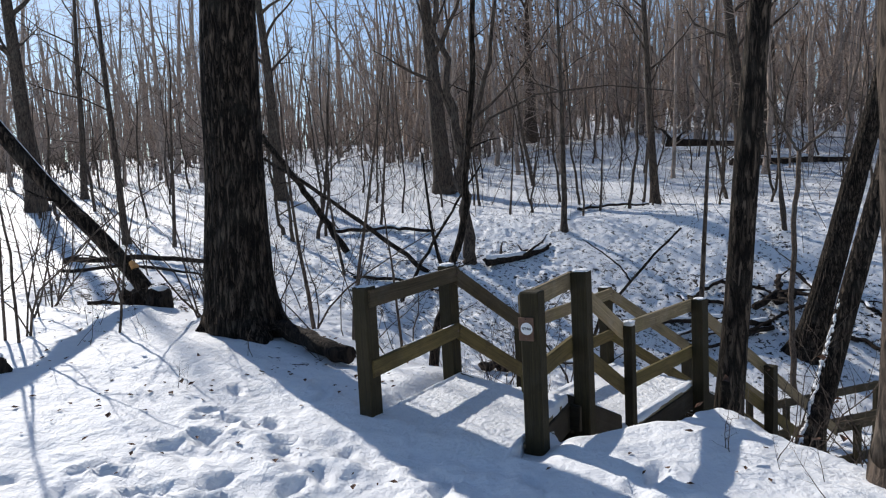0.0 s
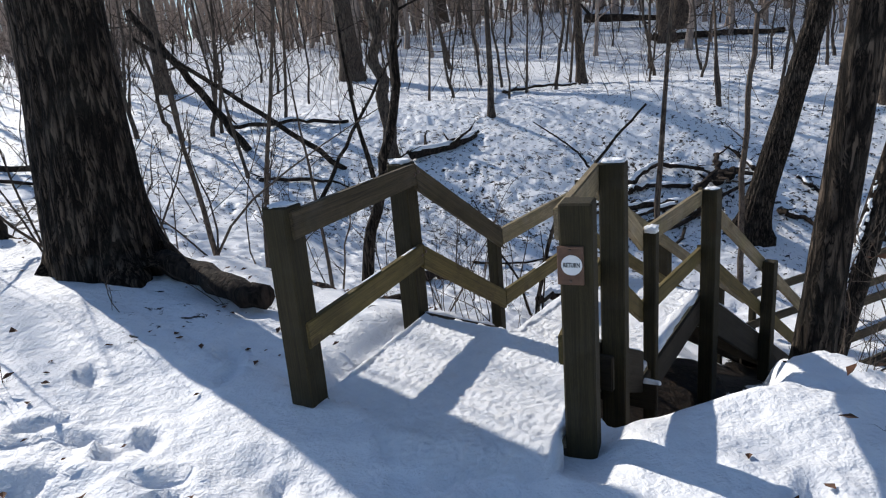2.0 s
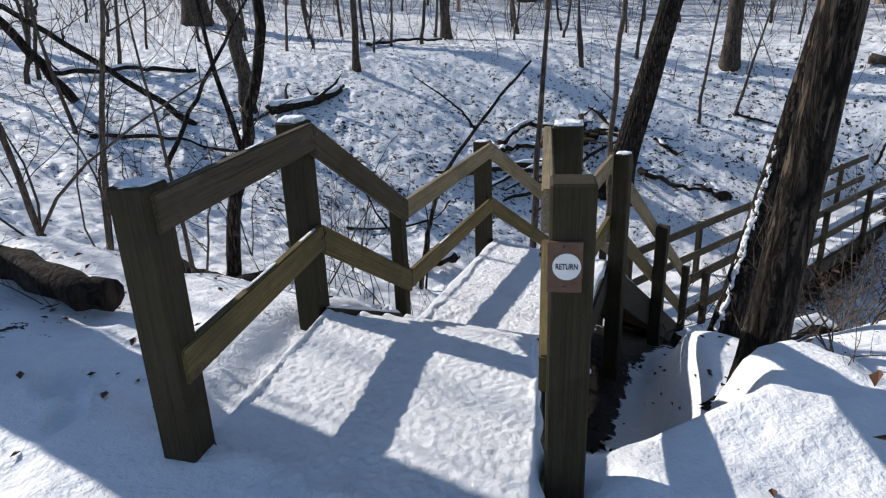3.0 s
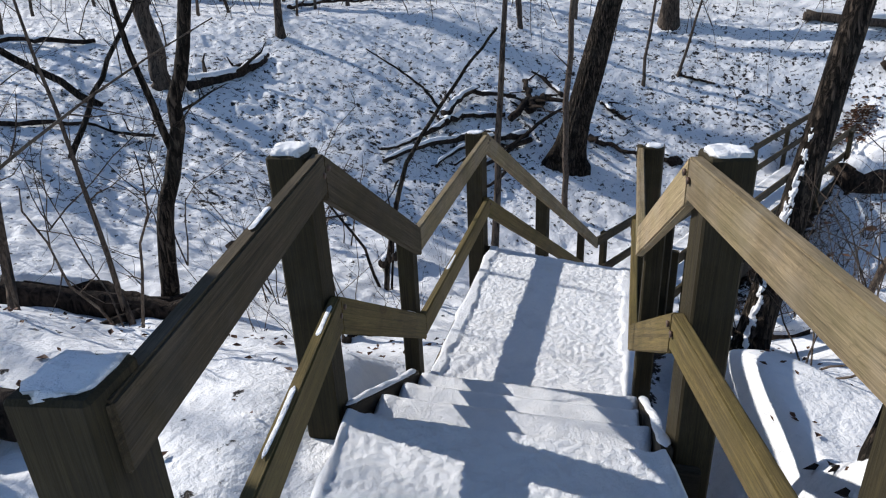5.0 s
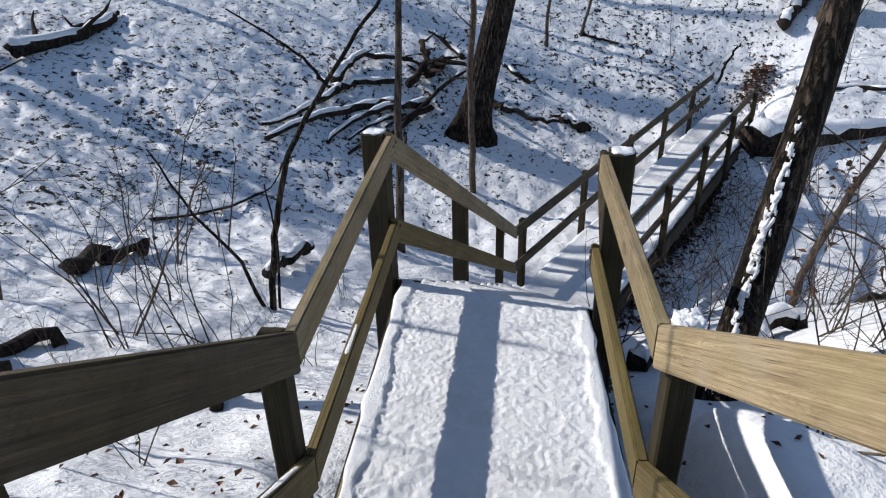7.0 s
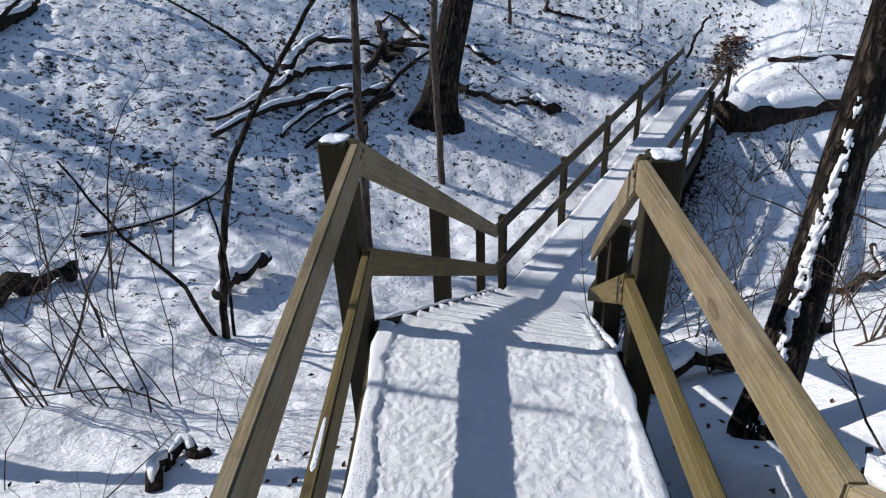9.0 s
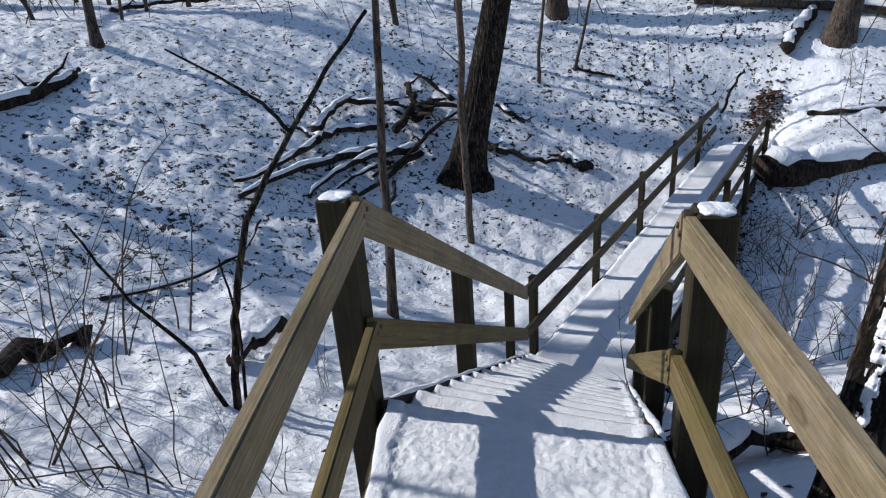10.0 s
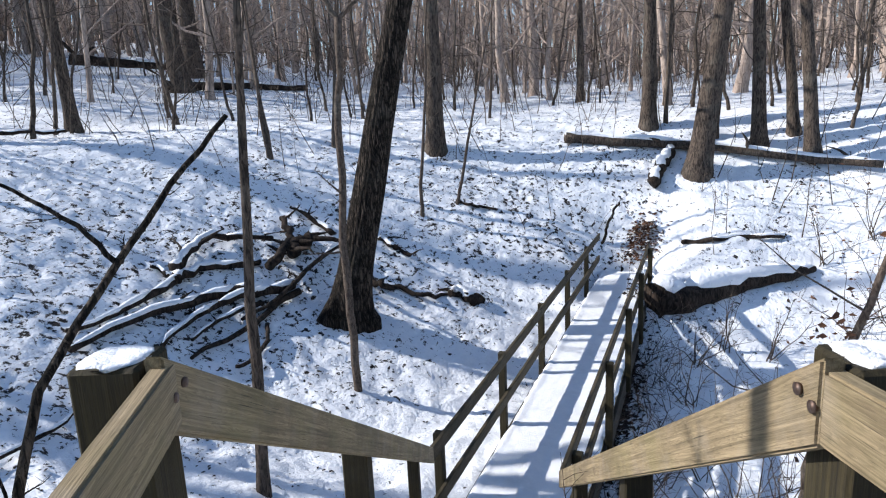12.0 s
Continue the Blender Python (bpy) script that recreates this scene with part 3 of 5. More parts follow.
# snow on them
l0, r0 = LEFT[0] + (LEFT[0] - LEFT[1]).normalized() * 0.45, RIGHT[0] + (RIGHT[0] - RIGHT[1]).normalized() * 0.45
snow_pad("landing_snow", *shrink(l0, r0, 0.0)[:1], F1L0, r0, F1R0, DECK1 - 0.10, 0.024, "trodden snow covering the upper timber landing", 11, 130, 170, slope=0.10, strip=0.03)
snow_pad("landing_snow", F1L1, LEFT[3] + n2 * 0.03, F1R1, RIGHT[3] + n2 * 0.03, DECK2, 0.022, "trodden snow with boot marks covering the lower timber landing", 12, 130, 210)


def tread_snow(l0, l1, r0, r1, z0, z1, risers, seed):
    rise = (z1 - z0) / risers
    n = risers - 1
    for i in range(n):
        s0, s1 = i / n, (i + 1) / n + 0.015
        la, ra = shrink(l0.lerp(l1, s0), r0.lerp(r1, s0), 0.035)
        lb, rb = shrink(l0.lerp(l1, s1), r0.lerp(r1, s1), 0.035)
        snow_pad("tread_snow", la, lb, ra, rb, z0 + rise * (i + 1), 0.026, "packed snow lying on a stair tread", seed + i, 48, 10, soft=0.005, strip=0.05)


tread_snow(F1L0, F1L1, F1R0, F1R1, DECK1, DECK2, 4, 31)
tread_snow(F2L0, F2L1, F2R0, F2R1, DECK2, DECK3, 15, 51)

# ---- footbridge over the creek ----
bridge = empty("footbridge", LEFT[4].x, LEFT[4].y, DECK3, "narrow weathered timber footbridge with two-rail railings over the ravine", "bridge")
BL0, BR0 = LEFT[4] - n2 * 0.02, RIGHT[4] - n2 * 0.02
BL1, BR1 = LEFT[4] + ALONG * SPAN, LEFT[4] + ALONG * SPAN + ACROSS * 1.22
deck_planks(BL0, BL1, BR0, BR1, DECK3, 64, bridge)
for p, q in ((BL0, BL1), (BR0, BR1)):
    plumb_board("beam", (p.x, p.y, DECK3 - 0.04), (q.x, q.y, DECK3 - 0.04), 0.30, 0.09, M_DARK, bridge, "dark bridge beam")
for k in range(5):
    for base, side in ((LEFT[4], -1), (LEFT[4] + ACROSS * 1.22, 1)):
        c = base + ALONG * (0.35 + 2.2 * k) + ACROSS * side * 0.07
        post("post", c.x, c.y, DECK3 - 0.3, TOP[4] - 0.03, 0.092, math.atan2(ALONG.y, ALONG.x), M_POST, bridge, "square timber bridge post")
for base, reach in ((LEFT[4], 10.6), (LEFT[4] + ACROSS * 1.22, 9.75)):
    q = base + ALONG * reach
    for z, nm in ((TOP[4], "top_rail"), (LOW[4], "mid_rail")):
        m = base + ALONG * (0.35 + 2.2 * 2)
        plumb_board(nm, (base.x, base.y, z), (m.x, m.y, z), 0.14, 0.042, M_OLD_SHADED, bridge)
        plumb_board(nm, (m.x, m.y, z), (q.x, q.y, z), 0.14, 0.042, M_OLD_SHADED, bridge)
snow_pad("bridge_snow", BL0, BL1 + ALONG * 0.7, BR0, BR1 + ALONG * 0.7, DECK3, 0.03, "trodden snow covering the footbridge deck", 71, 30, 220)


# ---- sign on the entrance post ----
def sign():
    n, yaw = outward(0, RIGHT, -1)
    d = (RIGHT[1] - RIGHT[0]).normalized()
    c = RIGHT[0] + n * 0.042 - d * 0.002
    face = Matrix.Translation((c.x, c.y, 0.80)) @ Matrix.Rotation(math.atan2(d.y, d.x) - math.pi / 2, 4, "Z") @ Matrix.Rotation(math.pi / 2, 4, "X")
    th = new("trail_sign")
    th.matrix_basis = face
    tagged(th, "small brown trail sign with a white RETURN disc on post", "sign")
    part("board", box_bm(0.108, 0.165, 0.016, 0.003, (0.0, 0.0, 0.008)), M_BROWN, th, "brown painted board", face)
    bm = bmesh.new()
    bmesh.ops.create_cone(bm, cap_ends=True, segments=40, radius1=0.043, radius2=0.043, depth=0.003)
    part("disc", bm, M_WHITE, th, "white disc", face @ Matrix.Translation((0.006, 0.004, 0.0175)))
    cu = bpy.data.curves.new("word", "FONT")
    cu.body, cu.size, cu.align_x, cu.align_y, cu.extrude = "RETURN", 0.0225, "CENTER", "CENTER", 0.0005
    cu.offset = 0.0003
    tmp = bpy.data.objects.new("word", cu)
    scene.collection.objects.link(tmp)
    me = bpy.data.meshes.new_from_object(tmp.evaluated_get(bpy.context.evaluated_depsgraph_get()))
    bpy.data.objects.remove(tmp)
    me.materials.append(M_BLACK)
    w = new("lettering", me)
    w.parent = th
    w.matrix_basis = Matrix.Translation((0.006, 0.004, 0.0200)) @ Matrix.Diagonal((0.80, 1.2, 1.0, 1.0))
    w["label"] = "black capital letters RETURN"
    for y in (-0.066, 0.066):
        bm = bmesh.new()
        bmesh.ops.create_cone(bm, cap_ends=True, segments=8, radius1=0.007, radius2=0.005, depth=0.006)
        part("screw", bm, M_STEEL, th, "", face @ Matrix.Translation((0, y, 0.018)))


sign()


def snow_cap(x, y, z, w, h, yaw, seed):
    """A small heap of snow on a post's flat end."""
    bm = bmesh.new()
    bmesh.ops.create_uvsphere(bm, u_segments=14, v_segments=8, radius=1.0)
    rng = random.Random(seed)
    for v in bm.verts:
        k = 1 + 0.34 * noise.noise(v.co * 2.3 + Vector((seed, 0, 0)))
        flat = max(abs(v.co.x), abs(v.co.y), 1e-4)
        sq = 0.1 + 0.9 * math.hypot(v.co.x, v.co.y) / flat
        up = min(1.0, max(v.co.z, 0) * 2.4) ** 0.7
        v.co = Vector((v.co.x * w * k * sq, v.co.y * w * k * sq, up * h * (1 + 0.5 * noise.noise(v.co * 3.1 + Vector((0, seed, 0))))))
    me = bpy.data.meshes.new("snow_cap")
    bm.to_mesh(me)
    bm.free()
    me.materials.append(M_CAP)
    me.polygons.foreach_set("use_smooth", [True] * len(me.polygons))
    ob = new("snow_cap", me)
    ob.matrix_basis = Matrix.Translation((x, y, z - 0.002)) @ Matrix.Rotation(yaw, 4, "Z")
    tagged(ob, "small cap of snow on the flat top of a railing post", "snow", "snow caps")


for pts, side, rows in ((LEFT, 1, ((1, 0.060, 0.024), (3, 0.064, 0.007), (0, 0.060, 0.010))), (RIGHT, -1, ((1, 0.066, 0.016), (3, 0.060, 0.012), (2, 0.048, 0.042)))):
    for i, w, h in rows:
        n, yaw = outward(i, pts, side)
        c = pts[i] + n * 0.095
        if i == 0:
            c = pts[0] + (pts[1] - pts[0]).normalized() * 0.064
        if i == 2:
            c = pts[2] + n * 0.07
        snow_cap(c.x, c.y, (TOP if side > 0 else TOP_R)[i] + (0.012 if i == 0 else 0.008 if i == 1 else -0.01 if i == 2 else 0.01), w, h, yaw, i + 3 * (side + 2))


def snow_line(name, a, b, w0, h0, seed, label, group):
    """A broken, uneven line of snow along a narrow edge from a to b."""
    ring, verts, faces, n = 7, [], [], 40
    d = Vector((b.x - a.x, b.y - a.y, 0)).normalized()
    side = Vector((-d.y, d.x, 0))
    long = (b - a).length
    for k in range(n + 1):
        c = a.lerp(b, k / n)
        u = np.array(k / n * long * 9.0)
        w = w0 * (0.8 + 0.35 * float(value_noise(u, u * 0 + 0.5, seed)))
        h = h0 * (0.75 + 0.6 * float(value_noise(u * 0.8, u * 0 + 3.5, seed + 1)))
        drift = w0 * 0.25 * float(value_noise(u * 0.7, u * 0 + 6.5, seed + 2))
        taper = min(1.0, 0.15 + min(k, n - k) / 3)
        for j in range(ring):
            t = math.pi * j / (ring - 1)
            verts.append(c + side * (math.cos(t) * w * taper + drift) + Vector((0, 0, math.sin(t) * max(h, 0.001) * taper - 0.001)))
    for k in range(n):
        for j in range(ring - 1):
            q = k * ring + j
            faces.append((q, q + 1, q + ring + 1, q + ring))
    tagged(obj_from(name, verts, faces, M_CAP), label, "snow", group)


RAIL_LINES = ((LEFT, 0, LOW, 0.38, 0.60), (LEFT, 0, LOW, 0.80, 0.95), (LEFT, 0, TOP, 0.50, 0.62), (LEFT, 1, LOW, 0.60, 0.90), (LEFT, 2, LOW, 0.30, 0.42))
for i, (pts, k, hs, s0, s1) in enumerate(RAIL_LINES):
    p, q = pts[k], pts[k + 1]
    if k == 0:
        p = p + outward(0, pts, 1)[0] * -0.06
    snow_line("rail_snow", lerp3(p, q, hs[k], hs[k + 1], s0), lerp3(p, q, hs[k], hs[k + 1], s1), 0.011, 0.004, 600 + i * 7, "thin line of snow lying along a railing board", "snow on the railings")
for i, (p, q, z0, z1, risers) in enumerate(((F1L0, F1L1, DECK1, DECK2, 4), (F1R0, F1R1, DECK1, DECK2, 4), (F2L0, F2L1, DECK2, DECK3, 15), (F2R0, F2R1, DECK2, DECK3, 15))):
    lift = (z1 - z0) / risers
    snow_line("stringer_snow", Vector((p.x, p.y, z0 + 0.04)), Vector((q.x, q.y, z1 + 0.04 - lift)), 0.026, 0.022, 700 + i * 9, "ridge of snow lying along a stair stringer", "snow on the stairs")
for i, (p, q) in enumerate(((F1L1, F1R1), (F1R1, F1L1))):
    d = (p - q).normalized()
    a, b = p + d * 0.02, p + d * 0.15
    snow_line("joist_snow", Vector((a.x, a.y, DECK2 - 0.04)), Vector((b.x, b.y, DECK2 - 0.04)), 0.03, 0.03, 760 + i * 5, "snow on the jutting end of a joist", "snow on the stairs")


# ---- trees ----
class Soup:
    """Collects tubes into one mesh."""

    def __init__(self):
        self.v, self.f = [], []

    def tube(self, pts, radii, sides, tip=False, ridge=None):
        n = len(pts)
        start = len(self.v)
        ref = Vector((1, 0, 0))
        for i, p in enumerate(pts):
            d = pts[min(i + 1, n - 1)] - pts[max(i - 1, 0)]
            d = d.normalized() if d.length > 1e-9 else Vector((0, 0, 1))
            ref = ref - d * ref.dot(d)
            if ref.length < 1e-3:
                ref = d.orthogonal()
            ref.normalize()
            side = d.cross(ref)
            for k in range(sides):
                a = 2 * math.pi * k / sides
                r = radii[i] * (ridge(a, i / (n - 1), p) if ridge else 1.0)
                self.v.append(p + ref * (math.cos(a) * r) + side * (math.sin(a) * r))
        for i in range(n - 1):
            for k in range(sides):
                a, b = start + i * sides + k, start + i * sides + (k + 1) % sides
                self.f.append((a, b, b + sides, a + sides))
        if sides > 3:
            self.f.append(tuple(start + (n - 1) * sides + k for k in range(sides)))

    def make(self, name, material, parent=None, label="", m=None):
        return obj_from(name, self.v, self.f, material, parent, label, m)


def wander(rng, start, way, length, parts, kink, lift=0.0):
    """A crooked line of points."""
    pts, d = [start.copy()], way.normalized()
    for i in range(parts):
        d = (d + Vector((rng.gauss(0, kink), rng.gauss(0, kink), rng.gauss(0, kink) + lift))).normalized()
        pts.append(pts[-1] + d * (length / parts))
    return pts


def twigs(soup, rng, pts, r, length, count, depth, sides=3, start=0.25, spread=0.9):
    """Side shoots along a line, and shoots on those."""
    n = len(pts) - 1
    for _ in range(count):
        s = rng.uniform(start, 1.0) * n
        i = min(int(s), n - 1)
        p = pts[i].lerp(pts[i + 1], s - i)
        d = (pts[i + 1] - pts[i]).normalized()
        side = d.orthogonal()
        side.rotate(Matrix.Rotation(rng.uniform(0, 6.283), 3, d))
        way = d * rng.uniform(0.35, 0.9) + side * spread + Vector((0, 0, 0.15))
        ln = length * rng.uniform(0.45, 1.0) * (1.15 - 0.6 * s / n)
        seg = 3 if depth else 2
        q = wander(rng, p, way, ln, seg, 0.16, 0.03)
        rr = r * rng.uniform(0.45, 0.7)
        soup.tube(q, [rr * (1 - 0.75 * k / seg) for k in range(seg + 1)], sides)
        if depth:
            twigs(soup, rng, q, rr * 0.6, ln * 0.5, rng.randint(2, 4), depth - 1, 3, 0.2)


def build_tree(name, rng, height, r0, lean, bark, sides=10, limbs=12, first=0.35, limb_len=0.32, twig=5, depth=1, kink=0.035, flare=1.35, label="", category="tree", group="", ridge=None, parts=12, taper=0.86, rise=(0.35, 1.1), thin=0.0):
    """A bare tree: tapered trunk with root flare, limbs and twigs."""
    root = new(name)
    root.empty_display_size = 0.3
    tagged(root, label, category, group)
    pts = [Vector((0, 0, -0.35))]
    drift = Vector((0, 0, 0))
    for i in range(1, parts + 1):
        z = height * (i / parts) ** 1.25
        drift = drift + Vector((rng.gauss(0, kink), rng.gauss(0, kink), 0)) * (height / parts)
        pts.append(Vector((lean[0] * z + drift.x, lean[1] * z + drift.y, z)))
    pts.insert(1, Vector((0, 0, 0.0)))
    pts.insert(2, Vector((lean[0] * 0.25, lean[1] * 0.25, 0.25)))
    radii = []
    for p in pts:
        t = min(max(p.z / height, 0), 1)
        radii.append(r0 * (1 - taper * t ** 0.9) * (1 + (flare - 1) * math.exp(-max(p.z, 0) / (r0 * 1.6))))
    s = Soup()
    s.tube(pts, radii, sides, ridge=ridge)
    s.make("trunk", bark, root)
    c = Soup()
    for i in range(limbs):
        t = first + (0.97 - first) * (i + rng.random() * 0.7) / limbs
        z = height * t
        j = max(k for k in range(len(pts)) if pts[k].z <= z)
        j = min(j, len(pts) - 2)
        q = pts[j].lerp(pts[j + 1], (z - pts[j].z) / max(pts[j + 1].z - pts[j].z, 1e-6))
        a = rng.uniform(0, 6.283)
        up = rng.uniform(*rise)
        way = Vector((math.cos(a), math.sin(a), up))
        ln = height * limb_len * (1.15 - 0.75 * t) * rng.uniform(0.6, 1.15)
        rl = r0 * (1 - 0.86 * t) * rng.uniform(0.28, 0.5)
        line = wander(rng, q, way, ln, 5, 0.14, 0.04)
        c.tube(line, [rl * (1 - 0.82 * k / 5) for k in range(6)], 5 if r0 > 0.15 else 4)
        twigs(c, rng, line, max(rl * 0.5, thin), ln * 0.5, max(2, round(twig * (1.25 - t))), depth)
    if limbs:
        c.make("crown", bark, root)
    return root


def put(tree, x, y, turn=0.0, scale=1.0, sink=0.0):
    z = float(land(x, y)) - sink
    tree.matrix_basis = Matrix.Translation((x, y, z)) @ Matrix.Rotation(turn, 4, "Z") @ Matrix.Scale(scale, 4)
    return tree


def furrow(seed, depth=0.09, count=17):
    """Ridged bark for the thick trunks near by."""
    def f(a, t, p):
        w = count * a + 3.0 * noise.noise(Vector((math.cos(a) * 1.5, math.sin(a) * 1.5, p.z * 2.2 + seed)))
        lump = 0.12 * noise.noise(Vector((math.cos(a), math.sin(a), p.z * 0.6 + seed * 2)))
        return 1 + depth * (abs(math.sin(w * 0.5)) - 0.6) + lump
    return f


def rooted(seed, depth, count, spread, reach):
    """Deep furrows, and root lobes spreading at the foot."""
    bark = furrow(seed, depth, count)

    def f(a, t, p):
        lobes = max(0.0, math.sin(2.5 * a + 0.6)) ** 1.5
        return bark(a, t, p) + (spread * lobes - 0.08) * math.exp(-max(p.z, 0) / reach)
    return f


def near_tree(name, seed, x, y, r, h, lx, ly, bark, label, **k):
    t = build_tree(name, random.Random(seed), h, r, (lx, ly), bark, label=label, **k)
    return put(t, x, y)


near_tree("oak_tree", 1, -2.50, 7.62, 0.355, 17.0, 0.03, 0.012, M_BARK, "thick furrowed dark oak trunk beside the head of the stairs", sides=120, parts=70, limbs=12, first=0.34, flare=1.28, taper=0.6, kink=0.004, ridge=rooted(1.0, 0.06, 19, 0.40, 0.22), depth=1)
near_tree("leaning_tree", 2, 8.80, 16.85, 0.33, 16.0, 0.18, -0.15, M_BARK, "dark leaning tree rooted at the foot of the ravine bank", sides=96, parts=60, limbs=12, first=0.5, flare=1.25, kink=0.004, ridge=rooted(5.0, 0.06, 19, 0.55, 0.28))
near_tree("leaning_tree", 3, 2.23, 5.45, 0.115, 12.0, 0.07, -0.03, M_BARK, "slender dark tree in a snow mound beside the stair railing", sides=28, parts=40, limbs=10, first=0.4, flare=1.25, kink=0.006, ridge=furrow(9.0, 0.06, 11))
near_tree("leaning_tree", 4, 3.87, 7.48, 0.13, 12.0, 0.30, 0.06, M_BARK, "mossy leaning trunk with snow plastered on one side", sides=32, parts=40, limbs=10, first=0.45, flare=1.3, kink=0.006, ridge=furrow(12.0, 0.06, 13))
near_tree("crooked_tree", 5, 2.55, 3.85, 0.105, 9.0, -0.025, 0.0, M_BARK2, "crooked sunlit tan trunk with a mossy knot by the trail", sides=24, parts=30, limbs=6, first=0.4, kink=0.03, ridge=furrow(3.0, 0.04, 9))

# trees and saplings of the far bank, one by one: x, y, radius, height, lean
BANK = [
    (-0.93, 34.8, 0.50, 19, -0.053, 0.0), (8.26, 28.1, 0.19, 15, -0.035, 0.01), (3.57, 22.8, 0.11, 11, 0.0, 0.0),
    (-18.4, 27.6, 0.38, 17, -0.03, -0.02), (-8.6, 30.9, 0.30, 18, -0.05, -0.01), (14.7, 34.3, 0.38, 18, -0.08, 0.04), (-19.5, 33.0, 0.17, 16, 0.05, 0.0),
    (-10.2, 19.5, 0.11, 13, -0.04, 0.0), (15.1, 20.3, 0.26, 16, 0.01, -0.01), (25.4, 21.7, 0.16, 13, 0.0, 0.0), (20.0, 16.2, 0.22, 15, 0.0, 0.0),
]
BANK2 = [
    (18.7, 14.2, 0.30, 16, 0.05, -0.12), (20.5, 14.5, 0.13, 12, 0.034, -0.094), (20.7, 13.3, 0.20, 15, -0.017, 0.055), (20.9, 12.0, 0.19, 15, -0.026, 0.11),
    (21.7, 12.7, 0.16, 14, -0.03, 0.11), (24.3, 52.8, 0.70, 20, -0.005, 0.0), (6.4, 60.0, 0.6, 20, 0.017, 0.0), (17.2, 38.0, 0.42, 18, 0.0, 0.0),
]
grove = []
for i, (x, y, r, h, lx, ly) in enumerate(BANK + BANK2):
    grove.append(near_tree("tree", 20 + i, x, y, r, h, lx, ly, M_BARK2, "bare grey-brown tree standing in snow on the far bank", sides=12, limbs=13, first=0.3, flare=1.4, kink=0.012, depth=1, group="trees on the far bank"))

SAPLINGS = [
    (10.64, 21.9, 0.05, 6, -0.05, 0.02), (3.8, 34.6, 0.11, 8, -0.148, 0.016), (10.7, 21.9, 0.06, 6, -0.06, 0.04), (12.8, 22.0, 0.06, 6, 0.06, -0.05),
    (12.7, 18.6, 0.05, 7, 0.05, -0.05), (13.8, 18.4, 0.045, 6, 0.146, -0.165), (7.6, 27.5, 0.06, 6, 0.11, -0.03), (20.5, 15.9, 0.07, 9, 0.0, -0.01),
    (5.5, 26.0, 0.05, 6, 0.05, 0.0), (2.0, 27.0, 0.05, 6, 0.1, 0.0), (-3.0, 24.0, 0.06, 7, 0.12, 0.0), (-5.5, 21.0, 0.06, 7, -0.1, 0.0),
]
SAPLINGS2 = [
    (-6.5, 16.5, 0.05, 6, 0.08, 0.0), (-3.2, 17.5, 0.045, 5, -0.12, 0.0), (-8.5, 19.0, 0.06, 7, 0.05, 0.0), (0.8, 30.0, 0.07, 8, -0.06, 0.0),
    (11.5, 29.0, 0.07, 8, 0.04, 0.0), (16.5, 25.0, 0.06, 7, -0.05, 0.0), (18.5, 21.0, 0.05, 6, 0.08, 0.0), (23.0, 17.5, 0.06, 7, -0.04, 0.02),
    (-1.6, 9.6, 0.035, 5, 0.15, 0.05), (-2.3, 10.4, 0.04, 5, -0.1, 0.08), (-3.6, 9.4, 0.03, 4, 0.1, 0.0), (-0.9, 10.4, 0.03, 4, -0.08, 0.06),
]
for i, (x, y, r, h, lx, ly) in enumerate(SAPLINGS + SAPLINGS2):
    near_tree("sapling", 60 + i, x, y, r, h, lx, ly, M_BARK3, "thin bare sapling growing out of the snow", sides=7, limbs=9, first=0.3, limb_len=0.22, twig=4, depth=1, kink=0.03, flare=1.15, category="sapling", group="saplings")

near_tree("sapling", 90, 4.83, 13.5, 0.072, 8.5, 0.05, -0.03, M_BARK2, "lichen-grey young tree rising from the creek bed", sides=14, limbs=6, first=0.58, limb_len=0.22, kink=0.03, flare=1.2, category="sapling")


def stem_tree(name, label, stems, bark, category, x, y, seed, twig=4, twig_len=0.5, sides=10):
    """A small tree given by its stems: each a list of local points and two radii."""
    root = new(name)
    tagged(root, label, category)
    rng = random.Random(seed)
    for i, (pts, ra, rb) in enumerate(stems):
        s = Soup()
        p = [Vector(q) for q in pts]
        fine = []
        for a, b in zip(p, p[1:]):
            for k in range(4):
                w = a.lerp(b, k / 4)
                fine.append(w + Vector((rng.gauss(0, ra * 0.25), rng.gauss(0, ra * 0.25), 0)) if fine else w)
        fine.append(p[-1])
        n = len(fine) - 1
        s.tube(fine, [ra + (rb - ra) * k / n for k in range(n + 1)], sides)
        if twig:
            twigs(s, rng, fine, rb * 0.8, twig_len, twig, 1, 3, 0.35)
        s.make("trunk" if i == 0 else "stem", bark, root)
    return put(root, x, y)


stem_tree("sapling", "straight pale young tree forking high above the creek bed", [
    ([(0, 0, -0.3), (-0.04, 0.03, 1.3), (-0.02, 0.02, 2.8), (0.02, -0.01, 4.15), (0.09, -0.07, 5.75)], 0.068, 0.05),
    ([(0.09, -0.07, 5.72), (-0.03, 0.03, 5.98), (-0.15, 0.11, 6.25), (-0.45, 0.35, 7.2), (-0.6, 0.5, 9.2)], 0.038, 0.014),
    ([(0.09, -0.07, 5.72), (0.25, -0.2, 5.92), (0.45, -0.35, 6.1), (0.75, -0.6, 6.4), (1.0, -0.75, 7.6), (1.1, -0.8, 9.0)], 0.036, 0.012)], M_BARK3, "sapling", 7.69, 15.3, 91, 3, 0.9, 12)
